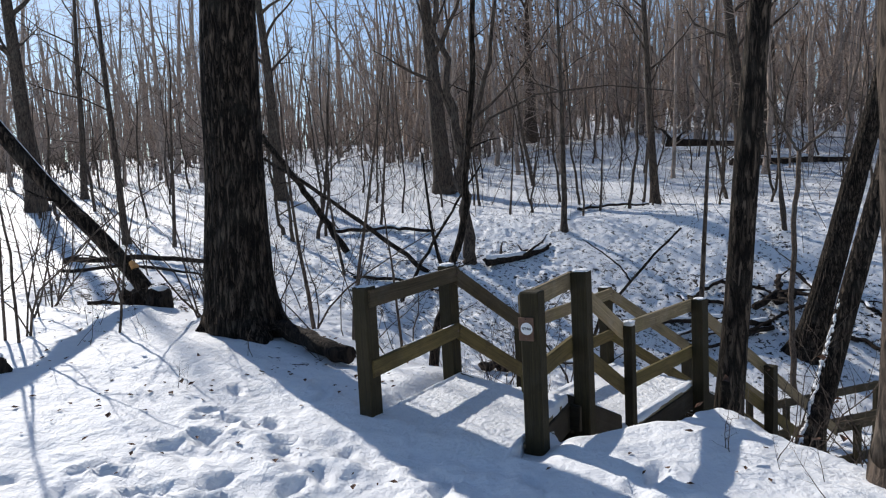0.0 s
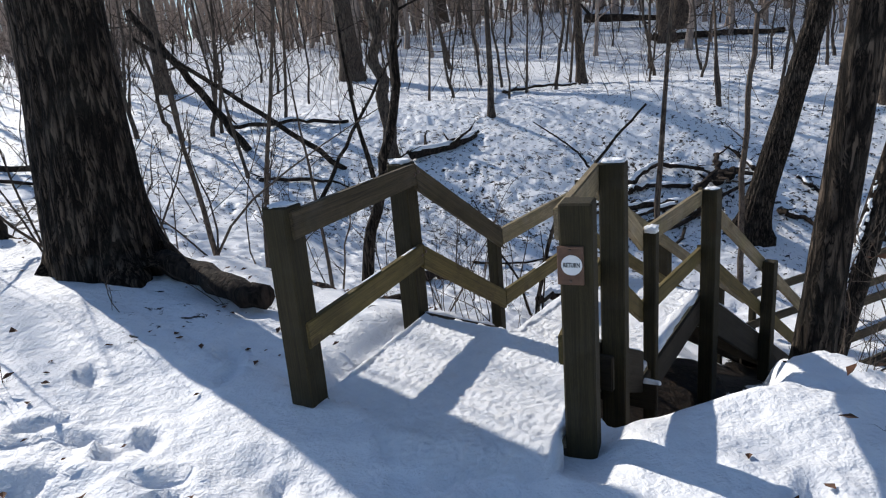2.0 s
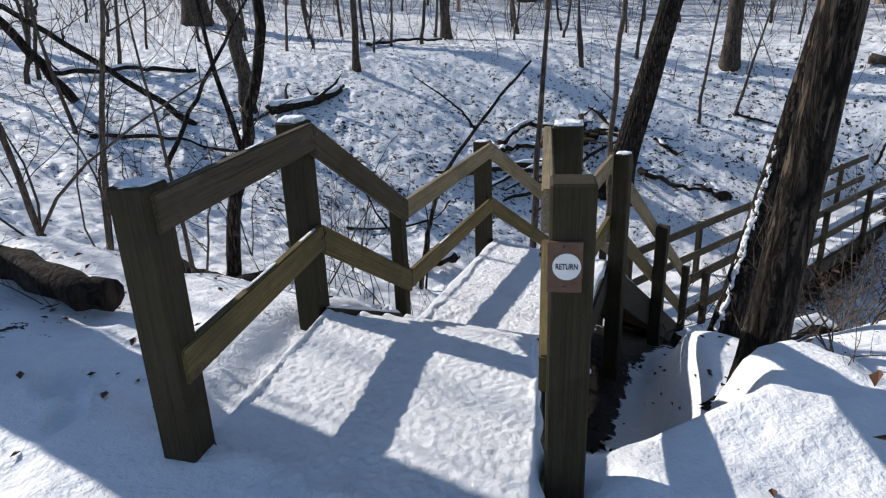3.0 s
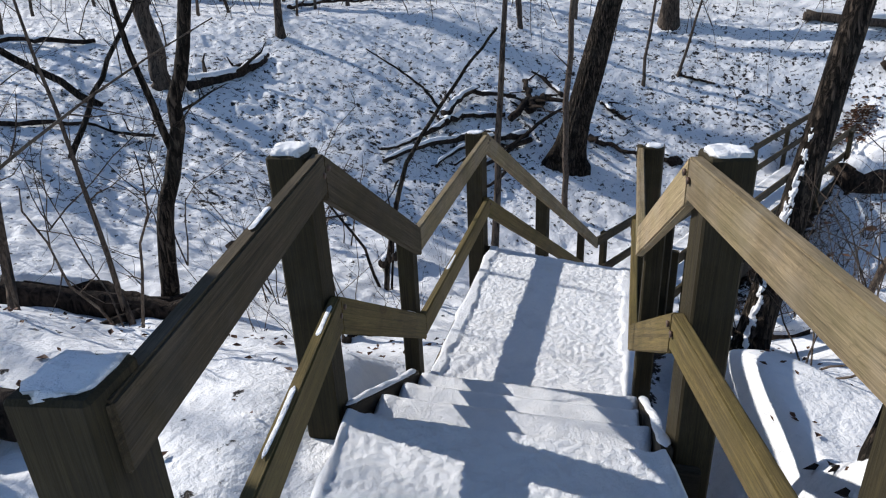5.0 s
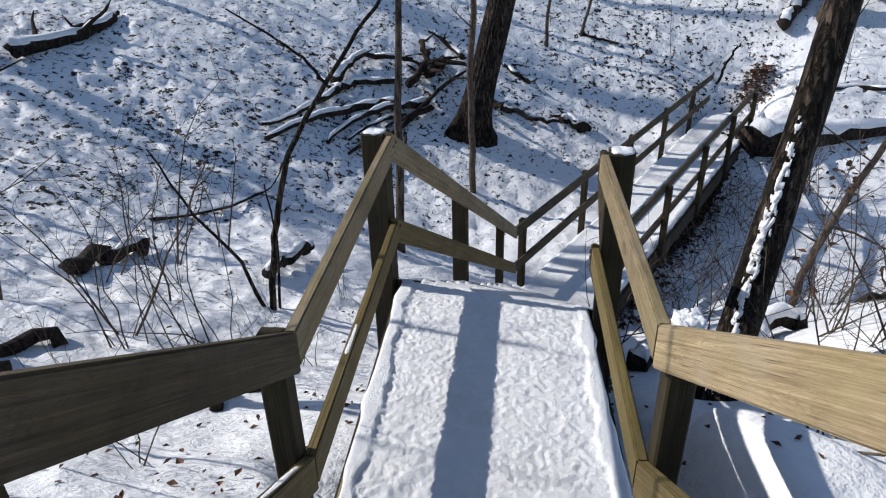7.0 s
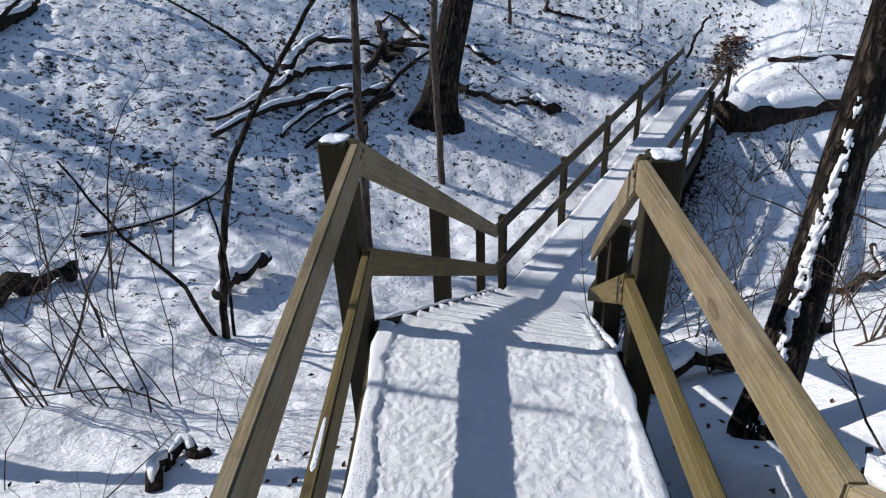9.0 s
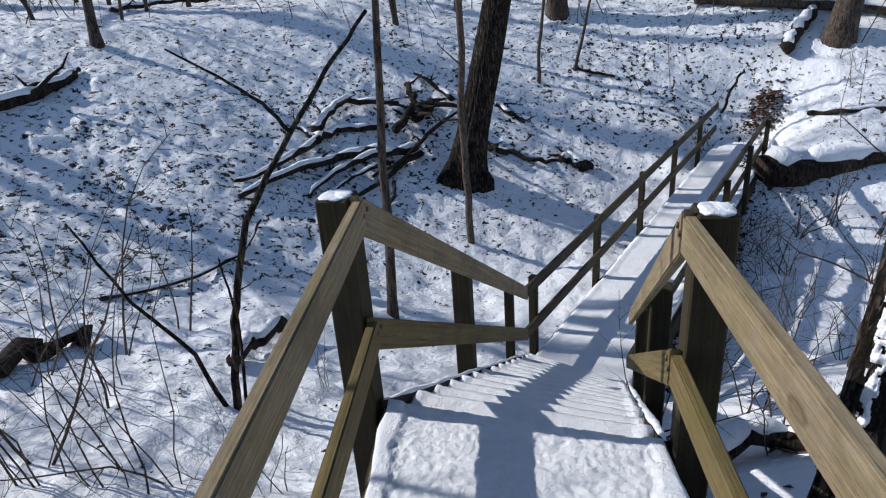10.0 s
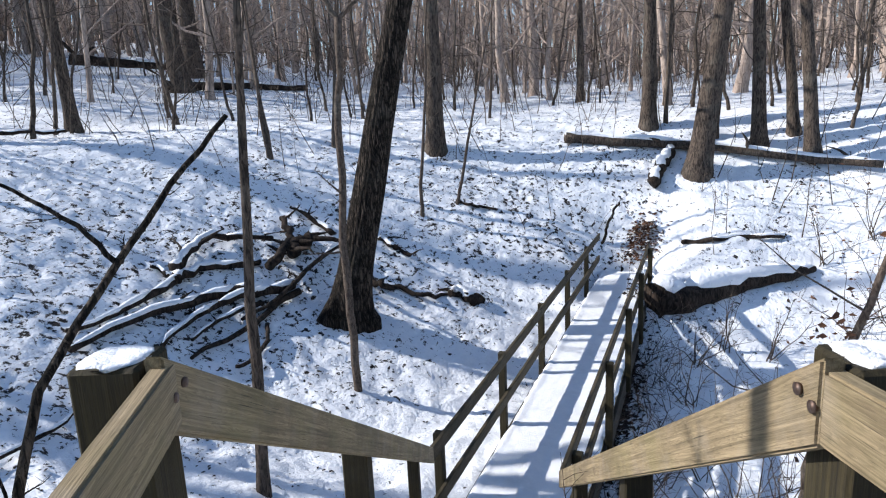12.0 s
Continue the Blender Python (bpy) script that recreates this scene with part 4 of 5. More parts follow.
# the dark forked tree bending over the creek
stem_tree("forked_tree", "slender dark tree bending over the creek, forked above", [
    ([(0, 0, -0.2), (0.08, 0.0, 0.45), (0.2, 0.0, 0.95), (0.42, 0.02, 1.65), (1.05, 0.28, 2.24), (1.5, 0.34, 2.7), (2.0, 0.4, 3.15)], 0.04, 0.018),
    ([(1.05, 0.28, 2.24), (0.9, 0.42, 2.5), (0.62, 0.6, 2.75), (0.3, 0.8, 3.0)], 0.02, 0.008),
    ([(-0.02, 0.02, -0.2), (-0.2, 0.1, 0.6), (-0.55, 0.2, 1.2), (-0.8, 0.35, 1.9)], 0.024, 0.008),
    ([(0.1, 0.05, -0.2), (0.2, 0.06, 0.8), (0.16, 0.06, 1.4)], 0.018, 0.007)], M_BARK, "tree", 2.05, 11.6, 7, 3)
stem_tree("forked_tree", "dark many-limbed tree with rusty bark at the top of the bank", [
    ([(0, 0, -0.3), (0.02, 0, 0.3), (-0.05, 0, 2.0), (-0.2, 0.05, 4.2), (-0.45, 0.1, 6.2), (-0.9, 0.1, 9.5)], 0.23, 0.06),
    ([(-0.1, 0, 2.9), (0.35, -0.05, 4.3), (0.9, -0.1, 6.0), (1.25, -0.1, 8.5)], 0.11, 0.04),
    ([(-0.2, 0.05, 4.2), (-0.75, 0.1, 5.6), (-1.2, 0.1, 8.0)], 0.09, 0.03),
    ([(0.1, 0, 3.2), (0.8, -0.3, 4.3), (2.2, -0.6, 4.9), (4.2, -0.9, 5.0), (6.0, -1.2, 4.7)], 0.045, 0.012),
    ([(0.35, -0.05, 4.3), (1.4, -0.3, 5.2), (2.8, -0.5, 7.0)], 0.05, 0.015)], M_BARK2, "tree", 0.2, 20.2, 17, 7, 1.6)
# double-stemmed tree across the ravine
stem_tree("forked_tree", "dark double-stemmed tree leaning from the near bank of the ravine", [
    ([(0, 0, -0.3), (0.12, 0.0, 0.6), (0.4, 0.0, 1.6), (0.7, 0.02, 2.6), (0.95, 0.05, 4.5), (1.1, 0.05, 7.5)], 0.10, 0.04),
    ([(0.4, 0.0, 1.6), (0.2, 0.05, 2.6), (0.1, 0.1, 4.0)], 0.04, 0.015)], M_BARK, "tree", -0.6, 11.2, 8, 6, 0.9)

leafy = stem_tree("young_oak", "young oak below the stairs holding a few rust-brown leaves", [
    ([(0, 0, -0.2), (0.04, -0.05, 0.7), (0.18, -0.2, 1.5), (0.36, -0.42, 2.4), (0.6, -0.62, 3.3), (0.8, -0.85, 4.6)], 0.055, 0.02),
    ([(0.08, -0.1, 1.0), (-0.2, 0.3, 1.25), (-0.5, 0.55, 1.4), (-0.75, 0.8, 1.7)], 0.013, 0.004),
    ([(0.1, -0.15, 1.25), (0.5, -0.3, 1.1), (1.0, -0.6, 0.8), (1.5, -0.9, 0.75)], 0.02, 0.006),
    ([(0.3, -0.35, 2.1), (0.0, 0.2, 2.5), (-0.25, 0.5, 2.85)], 0.011, 0.004),
    ([(0.4, -0.45, 2.6), (0.8, -0.9, 2.7), (1.3, -1.4, 3.0)], 0.016, 0.005)], M_BARK3, "young oak", 8.15, 8.95, 21, 14, 0.8)

for base, top, seed in (((-4.73, 6.76), (0.05, 0.1, 2.9), 31), ((-4.42, 6.54), (-0.12, 0.05, 2.6), 32), ((-3.75, 7.2), (0.3, 0.1, 1.5), 33)):
    stem_tree("sapling", "pencil-thin bare sapling beside the trail", [
        ([(0, 0, -0.15), (top[0] * 0.2 + 0.03, top[1] * 0.3, top[2] * 0.35), (top[0] * 0.7 - 0.03, top[1] * 0.6, top[2] * 0.7), top], 0.016, 0.006)], M_BARK3, "sapling", *base, seed, 5, 0.45, 7)

# ---- fallen wood ----
def top_of(x, y):
    return float(land(x, y) + relief(np.array(x), np.array(y)))


def fallen(name, label, pts, r0, r1, seed, snow=0.7, lift=0.45, bark=None, side_limbs=0, sides=10, category="log", arch=0.0):
    """A log or limb lying along the ground through plan points, snow along its back."""
    rng = random.Random(seed)
    root = new(name)
    tagged(root, label, category, "fallen wood")
    line = []
    n = len(pts) - 1
    fine = max(3, 14 // n)
    for i in range(n):
        for k in range(fine):
            s = k / fine
            a, b, c, d = pts[max(i - 1, 0)], pts[i], pts[i + 1], pts[min(i + 2, n)]
            line.append(tuple(0.5 * (2 * b[j] + (c[j] - a[j]) * s + (2 * a[j] - 5 * b[j] + 4 * c[j] - d[j]) * s * s + (3 * b[j] - a[j] - 3 * c[j] + d[j]) * s ** 3) for j in (0, 1)))
    line.append(pts[-1])
    m = len(line) - 1
    rad = [r0 + (r1 - r0) * k / m for k in range(m + 1)]
    p3 = []
    zs = [float(land(x, y)) for x, y in line]
    for k, (x, y) in enumerate(line):
        near = zs[max(0, k - 2):k + 3]
        z = sum(near) / len(near) + rad[k] * lift + 0.02 + arch * math.sin(math.pi * k / m)
        wob = math.sin(k * 0.9 + seed) * min(r0, 0.09) * (1.3 if r0 < 0.11 else 0.2)
        x, y, z = x + wob * 0.6, y + wob, z + abs(wob) * 0.5
        p3.append(Vector((x + rng.gauss(0, min(r0, 0.1) * 0.3), y + rng.gauss(0, min(r0, 0.1) * 0.3), z + rng.gauss(0, min(r0, 0.1) * 0.18))))
    o = p3[0].copy()
    root.matrix_basis = Matrix.Translation(o)
    loc = [p - o for p in p3]
    s = Soup()

    def knots(a, t, p):
        return 1 + 0.09 * noise.noise(Vector((math.cos(a) * 2, math.sin(a) * 2, t * 9 + seed)))
    s.tube(loc, rad, sides, ridge=knots)
    s.f.append(tuple(range(sides))[::-1])
    for _ in range(side_limbs):
        k = rng.randint(1, m - 1)
        way = Vector((rng.gauss(0, 1), rng.gauss(0, 1), rng.uniform(0.1, 0.9)))
        w = wander(rng, loc[k], way, rng.uniform(4, 9) * r0, 4, 0.2)
        limb = Soup()
        limb.tube(w, [rad[k] * f for f in (0.5, 0.42, 0.33, 0.22, 0.1)], 6)
        limb.make("limb", bark or M_LOG, root)
    s.make("log", bark or M_LOG, root)
    a = 0
    while snow and a < m - 1:
        b = min(m, a + rng.randint(3, 9))
        if rng.random() < snow:
            c = Soup()
            seg = [loc[k] + Vector((0, 0, rad[k] * 0.72)) for k in range(a, b + 1)]
            c.tube(seg, [rad[k] * (0.3 if k in (a, b) else 0.74 + 0.22 * rng.random()) for k in range(a, b + 1)], 7)
            c.f.append(tuple(range(7))[::-1])
            c.make("snow", M_CAP, root, "line of snow along the top")
        a = b
    return root


LOG = "dark rotting log half buried in snow"
LIMB = "dead fallen limb with snow along its top"
fallen("fallen_log", LOG, [(-2.55, 7.95), (-1.75, 7.35), (-1.12, 6.75)], 0.112, 0.095, 1, 0.0, 0.6)
fallen("fallen_log", LOG, [(-2.6, 10.9), (-1.5, 10.75), (-0.9, 10.7), (-0.3, 10.6)], 0.14, 0.12, 2, 0.55, 0.9, side_limbs=3)
fallen("fallen_log", LOG, [(-2.0, 11.6), (-1.0, 11.3), (0.1, 11.2)], 0.09, 0.06, 3, 0.6)
fallen("fallen_log", LOG, [(0.39, 13.02), (0.79, 13.33), (1.25, 13.48)], 0.10, 0.07, 4, 0.4, 0.3)
fallen("fallen_log", "short snow-capped log beside a forked tree", [(2.39, 12.45), (3.19, 13.13)], 0.075, 0.07, 5, 1.0, 1.1)
fallen("fallen_log", LOG, [(0.9, 9.56), (1.1, 9.86), (1.28, 9.81)], 0.05, 0.035, 6, 0.8)
fallen("fallen_limb", LIMB, [(0.71, 19.7), (1.64, 20.57), (2.86, 21.57)], 0.10, 0.05, 7, 0.3, 0.9, side_limbs=3)
HEAP = "curved dead limb half buried in snow below a leaning tree"
fallen("fallen_limb", HEAP, [(6.37, 18.65), (6.83, 19.01), (7.29, 19.22), (8.03, 19.24), (8.66, 19.02)], 0.10, 0.055, 8, 0.95, 1.0, side_limbs=3, arch=0.08)
fallen("fallen_limb", HEAP, [(6.44, 18.69), (6.77, 18.71), (7.43, 18.69), (8.03, 18.49)], 0.085, 0.06, 9, 0.9, 0.7)
fallen("fallen_limb", HEAP, [(6.23, 19.07), (6.36, 18.83), (6.42, 18.62)], 0.035, 0.06, 30, 0.8, 1.0)
fallen("fallen_limb", HEAP, [(4.32, 17.59), (4.9, 17.73), (5.38, 18.07), (6.11, 18.44), (6.47, 18.67)], 0.035, 0.085, 11, 0.9, 0.6, side_limbs=2)
fallen("fallen_limb", HEAP, [(4.21, 17.1), (5.14, 17.53), (5.8, 17.84), (6.49, 17.87), (7.21, 17.99), (7.66, 17.78)], 0.05, 0.11, 12, 0.95, 1.0, side_limbs=4, arch=0.06)
fallen("fallen_limb", HEAP, [(5.38, 17.0), (5.98, 17.48), (6.72, 17.73), (7.29, 17.76), (7.73, 17.72), (8.25, 17.74)], 0.04, 0.10, 13, 0.85, 1.0, side_limbs=4, arch=0.10)
fallen("fallen_limb", HEAP, [(5.7, 16.79), (6.18, 17.0), (7.06, 17.25), (7.68, 17.48), (8.33, 17.68)], 0.03, 0.07, 31, 0.6, 0.8, side_limbs=4)
fallen("fallen_limb", HEAP, [(6.9, 17.35), (7.68, 17.48), (8.33, 17.68), (9.35, 18.18), (10.07, 18.51)], 0.03, 0.055, 14, 0.3, 1.5, arch=0.15)
fallen("fallen_limb", HEAP, [(5.9, 17.15), (6.5, 17.45), (7.0, 17.5), (7.5, 17.62)], 0.03, 0.05, 32, 0.5, 1.2, side_limbs=3, arch=0.08)
fallen("fallen_limb", HEAP, [(6.25, 16.48), (6.62, 16.59), (7.02, 16.79), (7.3, 17.2)], 0.03, 0.04, 33, 0.4, 1.0, side_limbs=2)
fallen("fallen_limb", LIMB, [(9.79, 19.88), (9.94, 19.47), (10.05, 18.75)], 0.035, 0.07, 17, 0.5, 1.0, side_limbs=3)
fallen("fallen_limb", LIMB, [(9.88, 17.34), (10.39, 16.89), (11.2, 16.38)], 0.075, 0.035, 15, 0.3, 0.8)
fallen("fallen_limb", LIMB, [(11.03, 18.39), (11.17, 18.0), (11.32, 17.71)], 0.06, 0.05, 18, 0.3, 0.8, side_limbs=3)
fallen("dead_stump", "black splintered stump at the foot of the bank", [(8.11, 18.24), (8.61, 18.57), (9.06, 18.82), (9.17, 19.24), (9.31, 19.53)], 0.10, 0.06, 10, 0.15, 1.3, side_limbs=5)
fallen("dead_stump", "black splintered stump at the foot of the bank", [(8.85, 18.5), (9.1, 18.75), (9.4, 18.72)], 0.13, 0.15, 34, 0.0, 0.7, side_limbs=5)
fallen("dead_stump", "black splintered stump at the foot of the bank", [(11.34, 16.5), (11.62, 15.96)], 0.09, 0.12, 16, 0.2, 0.6, side_limbs=4)
fallen("fallen_limb", LIMB, [(13.79, 18.39), (14.39, 17.59)], 0.04, 0.03, 19, 0.2)
fallen("fallen_limb", LIMB, [(16.62, 13.66), (17.13, 12.66), (17.85, 11.69)], 0.06, 0.05, 20, 0.6)
fallen("fallen_log", LOG, [(0.69, 19.95), (1.2, 20.17), (2.06, 20.63), (2.77, 21.4)], 0.14, 0.10, 21, 0.8, 0.7, side_limbs=2)
fallen("fallen_log", "broken fallen trunk among distant trees", [(14.0, 34.5), (17.0, 34.3), (20.5, 33.85)], 0.22, 0.15, 22, 0.7, 1.0, side_limbs=3)
fallen("fallen_log", "arched fallen trunk among distant trees", [(12.5, 40.5), (15.0, 40.0), (18.0, 39.0)], 0.26, 0.15, 23, 0.6, 2.6, side_limbs=5)
fallen("fallen_log", "long fallen trunk with torn roots, snow along its top", [(17.9, 17.8), (18.5, 16.6), (19.4, 14.9), (20.3, 12.67), (20.77, 10.44)], 0.16, 0.10, 24, 1.0, 1.1, M_BARK2, side_limbs=4)
fallen("fallen_log", "snow-covered fallen limb pointing down the bank", [(19.05, 15.06), (17.67, 14.97)], 0.15, 0.17, 25, 1.0, 0.8)
fallen("fallen_log", "dark fallen trunk wedged against the bank by the footbridge", [(13.95, 13.2), (15.6, 12.1), (17.28, 10.99)], 0.38, 0.08, 26, 0.9, 0.6)
fallen("fallen_limb", LIMB, [(1.5, 14.6), (3.2, 15.2), (4.2, 16.4)], 0.035, 0.02, 27, 0.6, 0.7)
fallen("fallen_limb", LIMB, [(-9.6, 15.6), (-7.4, 15.9), (-5.2, 16.6)], 0.07, 0.05, 35, 0.6, 1.6, side_limbs=3)
fallen("fallen_limb", LIMB, [(-8.8, 14.1), (-7.0, 14.9), (-5.4, 14.6)], 0.04, 0.03, 36, 0.5, 1.2, side_limbs=4)
fallen("fallen_limb", LIMB, [(-6.3, 10.9), (-5.6, 11.2), (-4.7, 10.9)], 0.035, 0.02, 37, 0.3, 1.2, side_limbs=4)
fallen("fallen_limb", LIMB, [(-2.9, 17.2), (-1.6, 17.8), (-0.2, 17.6)], 0.06, 0.03, 38, 0.5, 1.0, side_limbs=5)
fallen("fallen_limb", LIMB, [(-4.6, 22.4), (-2.8, 23.2), (-1.0, 22.6)], 0.08, 0.05, 39, 0.6, 1.0, side_limbs=4)
fallen("fallen_limb", LIMB, [(4.6, 25.8), (6.2, 26.9), (7.5, 26.4)], 0.07, 0.04, 40, 0.6, 1.0, side_limbs=4)
fallen("fallen_limb", LIMB, [(10.2, 9.2), (11.3, 8.9), (12.4, 9.3)], 0.07, 0.05, 28, 0.6, 0.7)
fallen("fallen_log", LOG, [(4.3, 8.6), (5.0, 8.1), (5.9, 7.9)], 0.10, 0.09, 29, 0.7, 0.7)


def leaning_pole(label, base, top, r0, r1, seed, limbs=4, name="leaning_pole", bark=None, snow=False):
    """A dead stem propped at a slant."""
    rng = random.Random(seed)
    root = new(name)
    tagged(root, label, "dead tree")
    o = Vector((base[0], base[1], float(land(*base)) - 0.05))
    root.matrix_basis = Matrix.Translation(o)
    n = 14
    line = [Vector(top) * (k / n) + Vector((rng.gauss(0, 0.02), rng.gauss(0, 0.02), 0.10 * math.sin(k / n * 3.1) + rng.gauss(0, 0.012))) for k in range(n + 1)]
    s = Soup()
    s.tube(line, [r0 + (r1 - r0) * k / n for k in range(n + 1)], 12)
    s.f.append(tuple(range(12))[::-1])
    twigs(s, rng, line, r1 * 0.6, 1.1, limbs, 1, 4, 0.3)
    s.make("stem", bark or M_BARK, root)
    if snow:
        c = Soup()
        seg = [p + Vector((0, 0, r0 * 0.72)) for p in line[3:]]
        c.tube(seg, [r0 * (0.3 if k in (0, len(seg) - 1) else 0.5 + 0.2 * rng.random()) for k in range(len(seg))], 7)
        c.make("snow", M_CAP, root, "snow along the upper side")
    return root, line


snag, snag_line = leaning_pole("dead trunk leaning over the snow, its broken foot raw orange wood", (-4.25, 9.35), (-3.3, -0.9, 4.7), 0.11, 0.10, 3, 3, "leaning_snag", None, True)
bm = bmesh.new()
bmesh.ops.create_cone(bm, cap_ends=True, segments=14, radius1=0.06, radius2=0.045, depth=0.10)
for v in bm.verts:
    v.co += Vector((noise.noise(v.co * 9) * 0.03, noise.noise(v.co * 8 + Vector((3, 0, 0))) * 0.03, noise.noise(v.co * 7) * 0.05))
way = (snag_line[3] - snag_line[1]).normalized()
part("broken_wood", bm, M_BROKEN, snag, "raw orange broken wood", snag.matrix_basis @ Matrix.Translation(snag_line[2] + Vector((0.12, -0.06, 0.02))) @ way.to_track_quat("Z", "Y").to_matrix().to_4x4())
leaning_pole("thin dead pole slanting down to the snow", (-0.99, 19.2), (-4.6, -0.3, 3.6), 0.075, 0.045, 5, 5)
leaning_pole("thin dead pole slanting down to the snow", (-3.6, 20.2), (-2.3, -0.4, 3.7), 0.11, 0.08, 6, 6)
leaning_pole("thin dead pole slanting down to the snow", (-1.6, 16.3), (2.2, 0.3, 3.4), 0.05, 0.02, 7, 5)
leaning_pole("broken bare stick standing in the bank", (16.0, 15.5), (0.25, -0.3, 1.1), 0.04, 0.025, 8, 0)


def boulder(x, y, w, h, label, mat, cap=True, seed=1):
    bm = bmesh.new()
    bmesh.ops.create_icosphere(bm, subdivisions=3, radius=1.0)
    for v in bm.verts:
        k = 1 + 0.5 * noise.noise(v.co * 1.5 + Vector((seed * 3.0, 0, 0))) + 0.18 * noise.noise(v.co * 5.0)
        v.co = Vector((v.co.x * w * k, v.co.y * w * 0.8 * k, v.co.z * h * k))
    root = new("stump")
    tagged(root, label, "stump")
    root.matrix_basis = Matrix.Translation((x, y, top_of(x, y) + h * 0.35))
    part("wood", bm, mat, root, "", root.matrix_basis)
    if cap:
        bm = bmesh.new()
        bmesh.ops.create_icosphere(bm, subdivisions=3, radius=1.0)
        for v in bm.verts:
            k = 1 + 0.25 * noise.noise(v.co * 2.1 + Vector((seed, 7, 0)))
            v.co = Vector((v.co.x * w * 0.62 * k, v.co.y * w * 0.5 * k, v.co.z * h * 0.32 * k + h * 0.8))
        part("snow", bm, M_CAP, root, "cap of snow", root.matrix_basis, True)
    return root


boulder(-4.02, 8.75, 0.2, 0.2, "rotten brown stump capped with snow beside a fallen trunk", M_LOG, True, 1)
boulder(-4.9, 9.9, 0.30, 0.33, "snow-covered stump beside the leaning dead trunk", M_LOG, True, 2)
boulder(-3.95, 5.6, 0.10, 0.12, "black rotten stub poking out of the snow", M_LOG, True, 3)
boulder(9.3, 8.3, 0.28, 0.26, "dark rotten stump below the footbridge", M_LOG, False, 5)


# snow driven into the bark of the leaning trunk
def plaster():
    """A crust over the windward side of the trunk, broken through at the ridges."""
    z0 = float(land(3.87, 7.48))
    verts, faces, keep = [], [], []
    rows, cols = 150, 26
    for j in range(rows + 1):
        h = 0.12 + 1.85 * j / rows
        for i in range(cols + 1):
            a = radians(-206 + 72 * i / cols)
            body = 0.8 * noise.noise(Vector((h * 17.0, a * 4.5, 1.5))) + 0.5 * noise.noise(Vector((h * 36.0, a * 11.0, 4.0)))
            middle = -170 + 9 * noise.noise(Vector((h * 3.0, 2.0, 0.0)))
            n = body + 0.24 - (abs(math.degrees(a) - middle) / 24) ** 2 - 0.25 * smooth(np.array((h - 1.2) / 0.7))
            r = 0.13 * (1 - 0.05 * h) * (1 + 0.28 * math.exp(-h / 0.22)) * 0.99 + 0.026 * max(-0.3, min(float(n), 0.7))
            verts.append((3.87 + 0.30 * h + math.cos(a) * r, 7.48 + 0.06 * h + math.sin(a) * r, z0 + h))
            keep.append(n > 0)
    for j in range(rows):
        for i in range(cols):
            q = j * (cols + 1) + i
            face = (q, q + 1, q + cols + 2, q + cols + 1)
            if any(keep[c] for c in face):
                faces.append(face)
    ob = obj_from("bark_snow", verts, faces, M_CAP)
    tagged(ob, "snow plastered in the bark furrows of a leaning trunk", "snow", kind="stuff")


plaster()


def add_leaf(v, f, p, size, rng, flat=False):
    """A curled leaf of four faces."""
    a, t = rng.uniform(0, 6.283), rng.uniform(-0.25, 0.25) if flat else rng.uniform(-1.4, 1.4)
    e = Matrix.Rotation(a, 3, "Z") @ Matrix.Rotation(t, 3, "X") @ Matrix.Rotation(rng.uniform(-0.4, 0.4), 3, "Y")
    b = len(v)
    w = size * rng.uniform(0.4, 0.7)
    for q in ((-size, 0, 0), (-size * 0.2, -w, size * 0.3), (size, 0, size * 0.2), (-size * 0.1, w, size * 0.35), (0, 0, -size * 0.08)):
        v.append(p + e @ Vector(q))
    f += [(b, b + 1, b + 4), (b + 1, b + 2, b + 4), (b + 2, b + 3, b + 4), (b + 3, b, b + 4)]


def brown_crown(tree, height, width, count):
    """Dead leaves that still hang in an oak."""
    rng = random.Random(15)
    v, f = [], []
    for _ in range(count):
        p = Vector((rng.gauss(0, width), rng.gauss(0, width), height + rng.gauss(0, width * 1.3)))
        add_leaf(v, f, p, rng.uniform(0.10, 0.2), rng)
    obj_from("foliage", v, f, M_LEAF, tree, "dead brown leaves still hanging", shade=False)
    tree["label"] = "distant oak still holding its dead brown leaves"


brown_crown(grove[17], 12.0, 1.6, 700)


def oak_leaves():
    """Curled leaves hanging in bunches on the young oak."""
    rng = random.Random(18)
    v, f = [], []
    for c in ((0.25, -0.3, 1.75), (0.3, -0.2, 2.0), (0.5, -0.6, 2.7), (0.55, -0.65, 3.0), (0.1, 0.1, 1.9), (0.9, -0.9, 2.75)):
        for _ in range(16):
            add_leaf(v, f, Vector(c) + Vector((rng.gauss(0, 0.13), rng.gauss(0, 0.13), rng.gauss(0, 0.12))), rng.uniform(0.03, 0.055), rng)
    obj_from("foliage", v, f, M_LEAF, leafy, "curled rust-brown oak leaves", shade=False)


oak_leaves()


